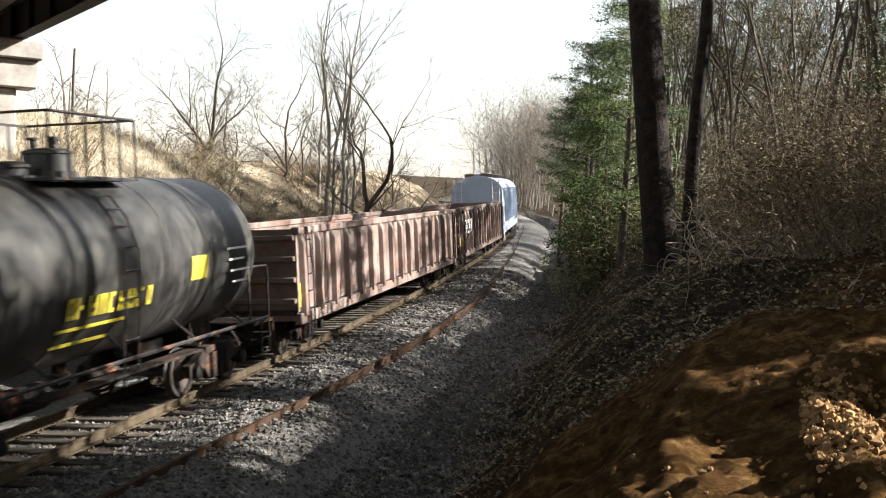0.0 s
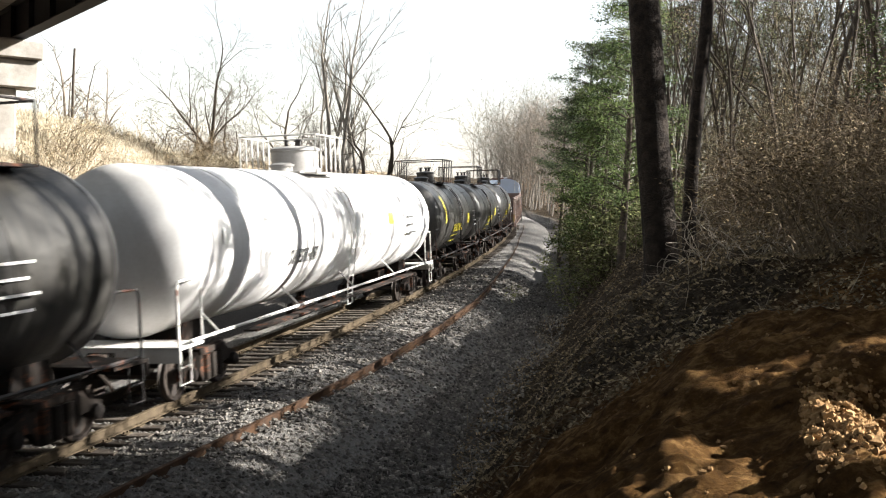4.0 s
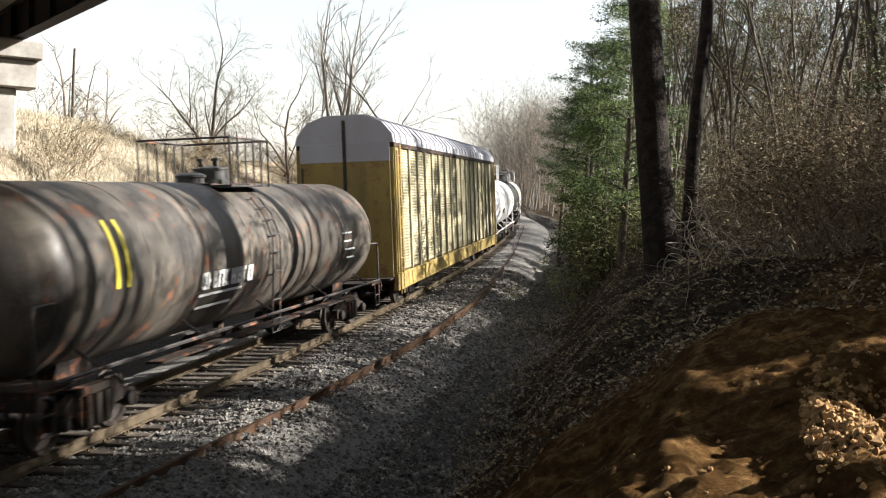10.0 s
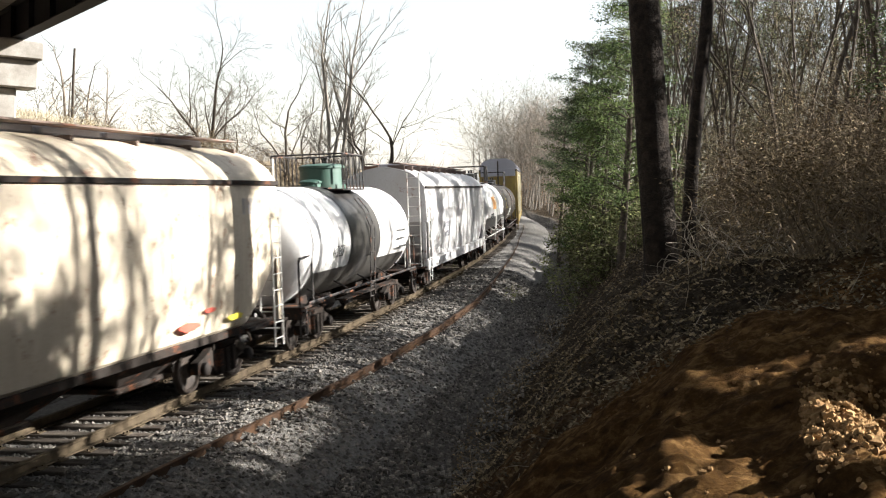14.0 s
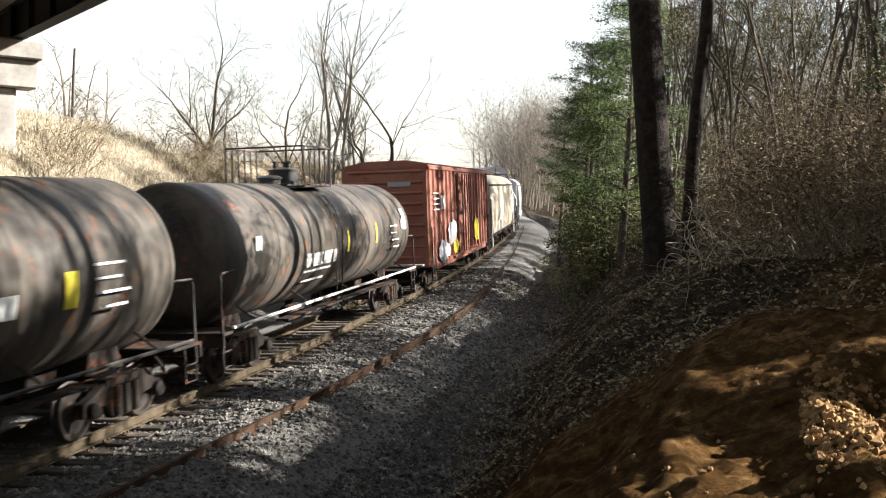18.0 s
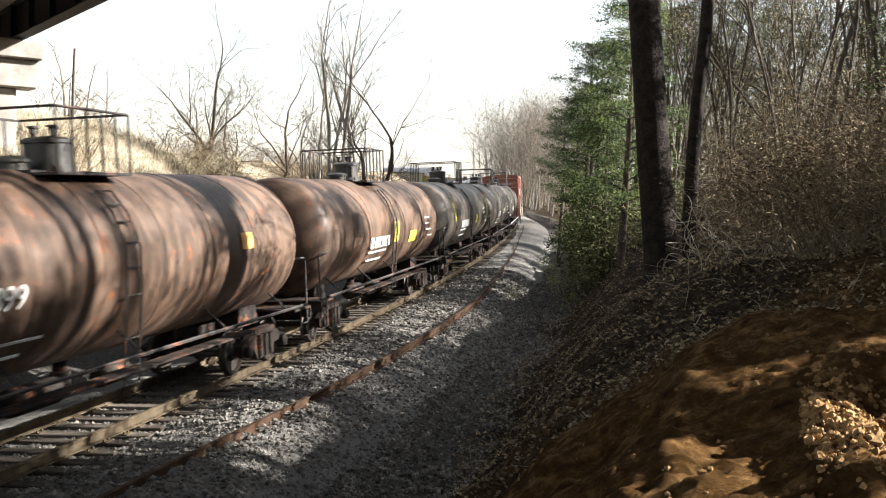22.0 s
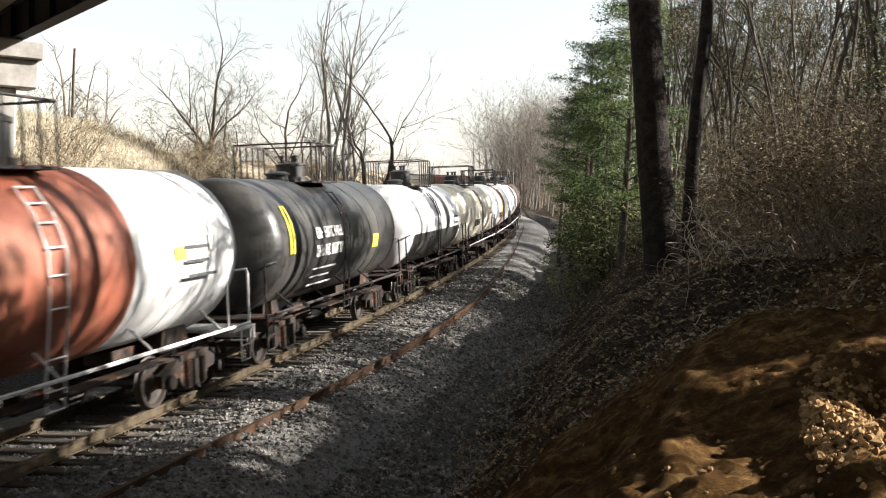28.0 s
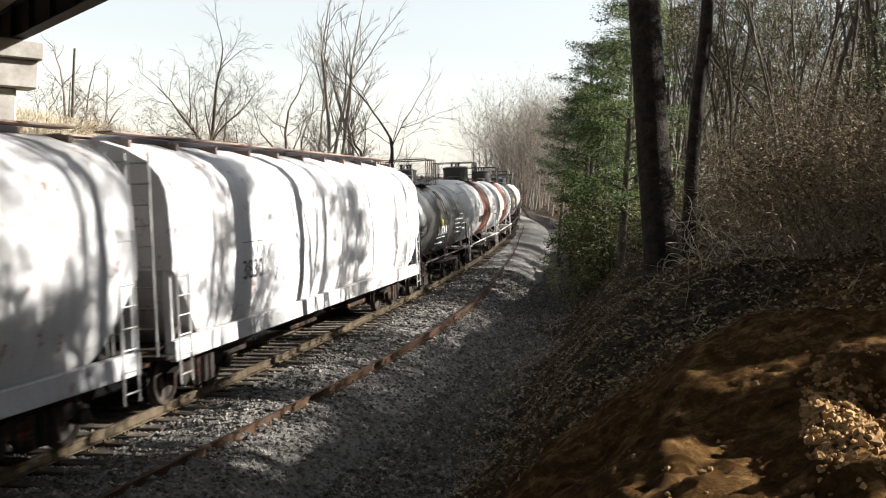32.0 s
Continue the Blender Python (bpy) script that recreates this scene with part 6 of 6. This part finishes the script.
scatter("leaf_litter", "dry brown fallen leaves on the bank", "leaves", DRYLEAF, 34000, near_slope, leaf, 1)
scatter("fallen_twigs", "thin dead twigs lying on the bank", "twigs", TWIG, 800, near_slope, stick, 2)
scatter("clay_clods", "crumbled orange clay clods on the bare bank", "clods", CLAY_LUMP, 1500, near_clay, clod, 3)
scatter("dry_grass", "straw coloured dry grass on the far bank", "grass", STRAW, 6000, far_bank, tuft, 4)

# far woods closing the view where the line bends away
fw_wood, fw_leaf, fw_red = Shape(), Shape(), Shape()
rg = random.Random(91)
for i in range(150):
    while True:
        x, y = seen_at(rg.uniform(815, 1030), 74 + 110 * rg.random() ** 1.3)
        along, d_ = to_line(x, y)
        if d_ > 7.0:
            break
    g, tips = Shape(), []
    tall_m = rg.uniform(4.6, 6.6) * (1 + max(0.0, float(along) - 95) / 200)
    limb(g, Vector((0, 0, 0)), Vector((rg.gauss(0, 0.06), 0, 1)).normalized(), tall_m, 0.12, 3, rg, dict(BARE, sides=5, thin=0.022, seg=1.2, lift=0.05), tips)
    base = Vector((x, y, height(x, y) - 0.3))
    fw_wood.add([Vector(p) + base for p in g.v], g.f)
    twig_cloud(fw_leaf, [p + base for p, v in tips], 11, 0.45, 0.012, i, 0.5)
    twig_cloud(fw_leaf, [base + Vector((rg.gauss(0, 1.5), rg.gauss(0, 1.5), rg.uniform(0.5, tall_m * 1.3))) for _ in range(24)], 8, 0.5, 0.014, i + 500, 0.6)
    if i % 3 == 0:
        leaf_cloud(fw_red, [(base + Vector((rg.gauss(0, 1.2), rg.gauss(0, 1.2), rg.uniform(1.0, tall_m))), None) for _ in range(16)], 12, 0.07, rg, 0.8, 0.6)
fw = thing("far_woods", label="hazy brown winter woods beyond the curve", category="woods", kind="stuff")
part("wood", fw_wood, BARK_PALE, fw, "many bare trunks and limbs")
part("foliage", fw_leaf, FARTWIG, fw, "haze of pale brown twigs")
part("russet_leaves", fw_red, RUSSET, fw, "russet leaves that still hang")


# woods filling the slope behind the near trunks
hw_wood, hw_twig, hw_leaf = Shape(), Shape(), Shape()
rg = random.Random(17)
for i in range(210):
    q = line_at(rg.uniform(30, 105), 12.5 + 42 * rg.random())
    x, y = q.x, q.y
    if not 0.20 < x / y < 0.5:
        continue
    g, tips = Shape(), []
    tall_m = rg.uniform(5.0, 8.0)
    limb(g, Vector((0, 0, 0)), Vector((rg.gauss(0, 0.06), 0, 1)).normalized(), tall_m, rg.uniform(0.04, 0.12), 3, rg, dict(BARE, sides=5, thin=0.014, seg=1.2, lift=0.05, bend=0.10), tips)
    base = Vector((x, y, height(x, y) - 0.3))
    hw_wood.add([Vector(p) + base for p in g.v], g.f)
    low = [base + Vector((rg.gauss(0, 1.5), rg.gauss(0, 1.5), rg.uniform(0.3, 11))) for _ in range(34)]
    twig_cloud(hw_twig, low, 24, 0.5, 0.013, i, 0.6, 0.8)
    leaf_cloud(hw_leaf, [(p, None) for p in low[:12]], 9, 0.06, rg, 0.9, 0.5)
hw = thing("hillside_woods", label="dense brown and olive woods on the slope behind", category="woods", kind="stuff")
part("wood", hw_wood, BARK, hw, "many thin trunks and limbs")
part("twigs", hw_twig, WOODTWIG, hw, "haze of fine brown twigs")
part("foliage", hw_leaf, SHRUB, hw, "scattered olive leaves")


def pebble(s, p, rg):
    k, t = rg.uniform(0.018, 0.055), rg.uniform(0, 1.2)
    q = p + Vector((0, 0, k * 0.3))
    low = [q + Vector((math.cos(a + t), math.sin(a + t), -0.5)) * k * rg.uniform(0.7, 1.2) for a in (0, 1.57, 3.14, 4.71)]
    s.loft([low, [q + Vector((math.cos(a + t) * 0.7, math.sin(a + t) * 0.7, rg.uniform(0.3, 0.8))) * k for a in (0, 1.57, 3.14, 4.71)]])


scatter("ditch_gravel", "dark spilled gravel along the ditch", "gravel", PEBBLE, 13000, lambda r: (lambda q: (q.x, q.y))(line_at(-1 + 40 * r.random() ** 1.5, 3.9 + 2.3 * r.random() ** 1.2)), pebble, 8)

# ---- everything that moves ----
def motions():
    """The train runs along the curve at a steady pace; its wheels turn while they are near."""
    times = [0.5 * k for k in range(65)]
    place = {}
    for car, s, base in CARS:
        place[car] = s
        walk(car, [(t, line_pose(s + SPEED * t, base)) for t in times])
    for ob, ax, car in WHEELSETS:
        along = place[car] + ob.parent.location.x + ax
        f0 = max(0, int((-9.0 - along) / SPEED * FPS))
        f1 = min(32 * FPS, int((44.0 - along) / SPEED * FPS))
        seq = sorted({0, 32 * FPS} | set(range(f0, f1 + 1))) if f1 > f0 else [0, 32 * FPS]
        rows = []
        for f in seq:
            k = min(max(f, f0), max(f1, f0))
            rows.append((f / FPS, pose(ax, 0, 0.42, 0, math.degrees(SPEED * k / FPS / 0.42) % 360.0)))
        walk(ob, rows)


motions()
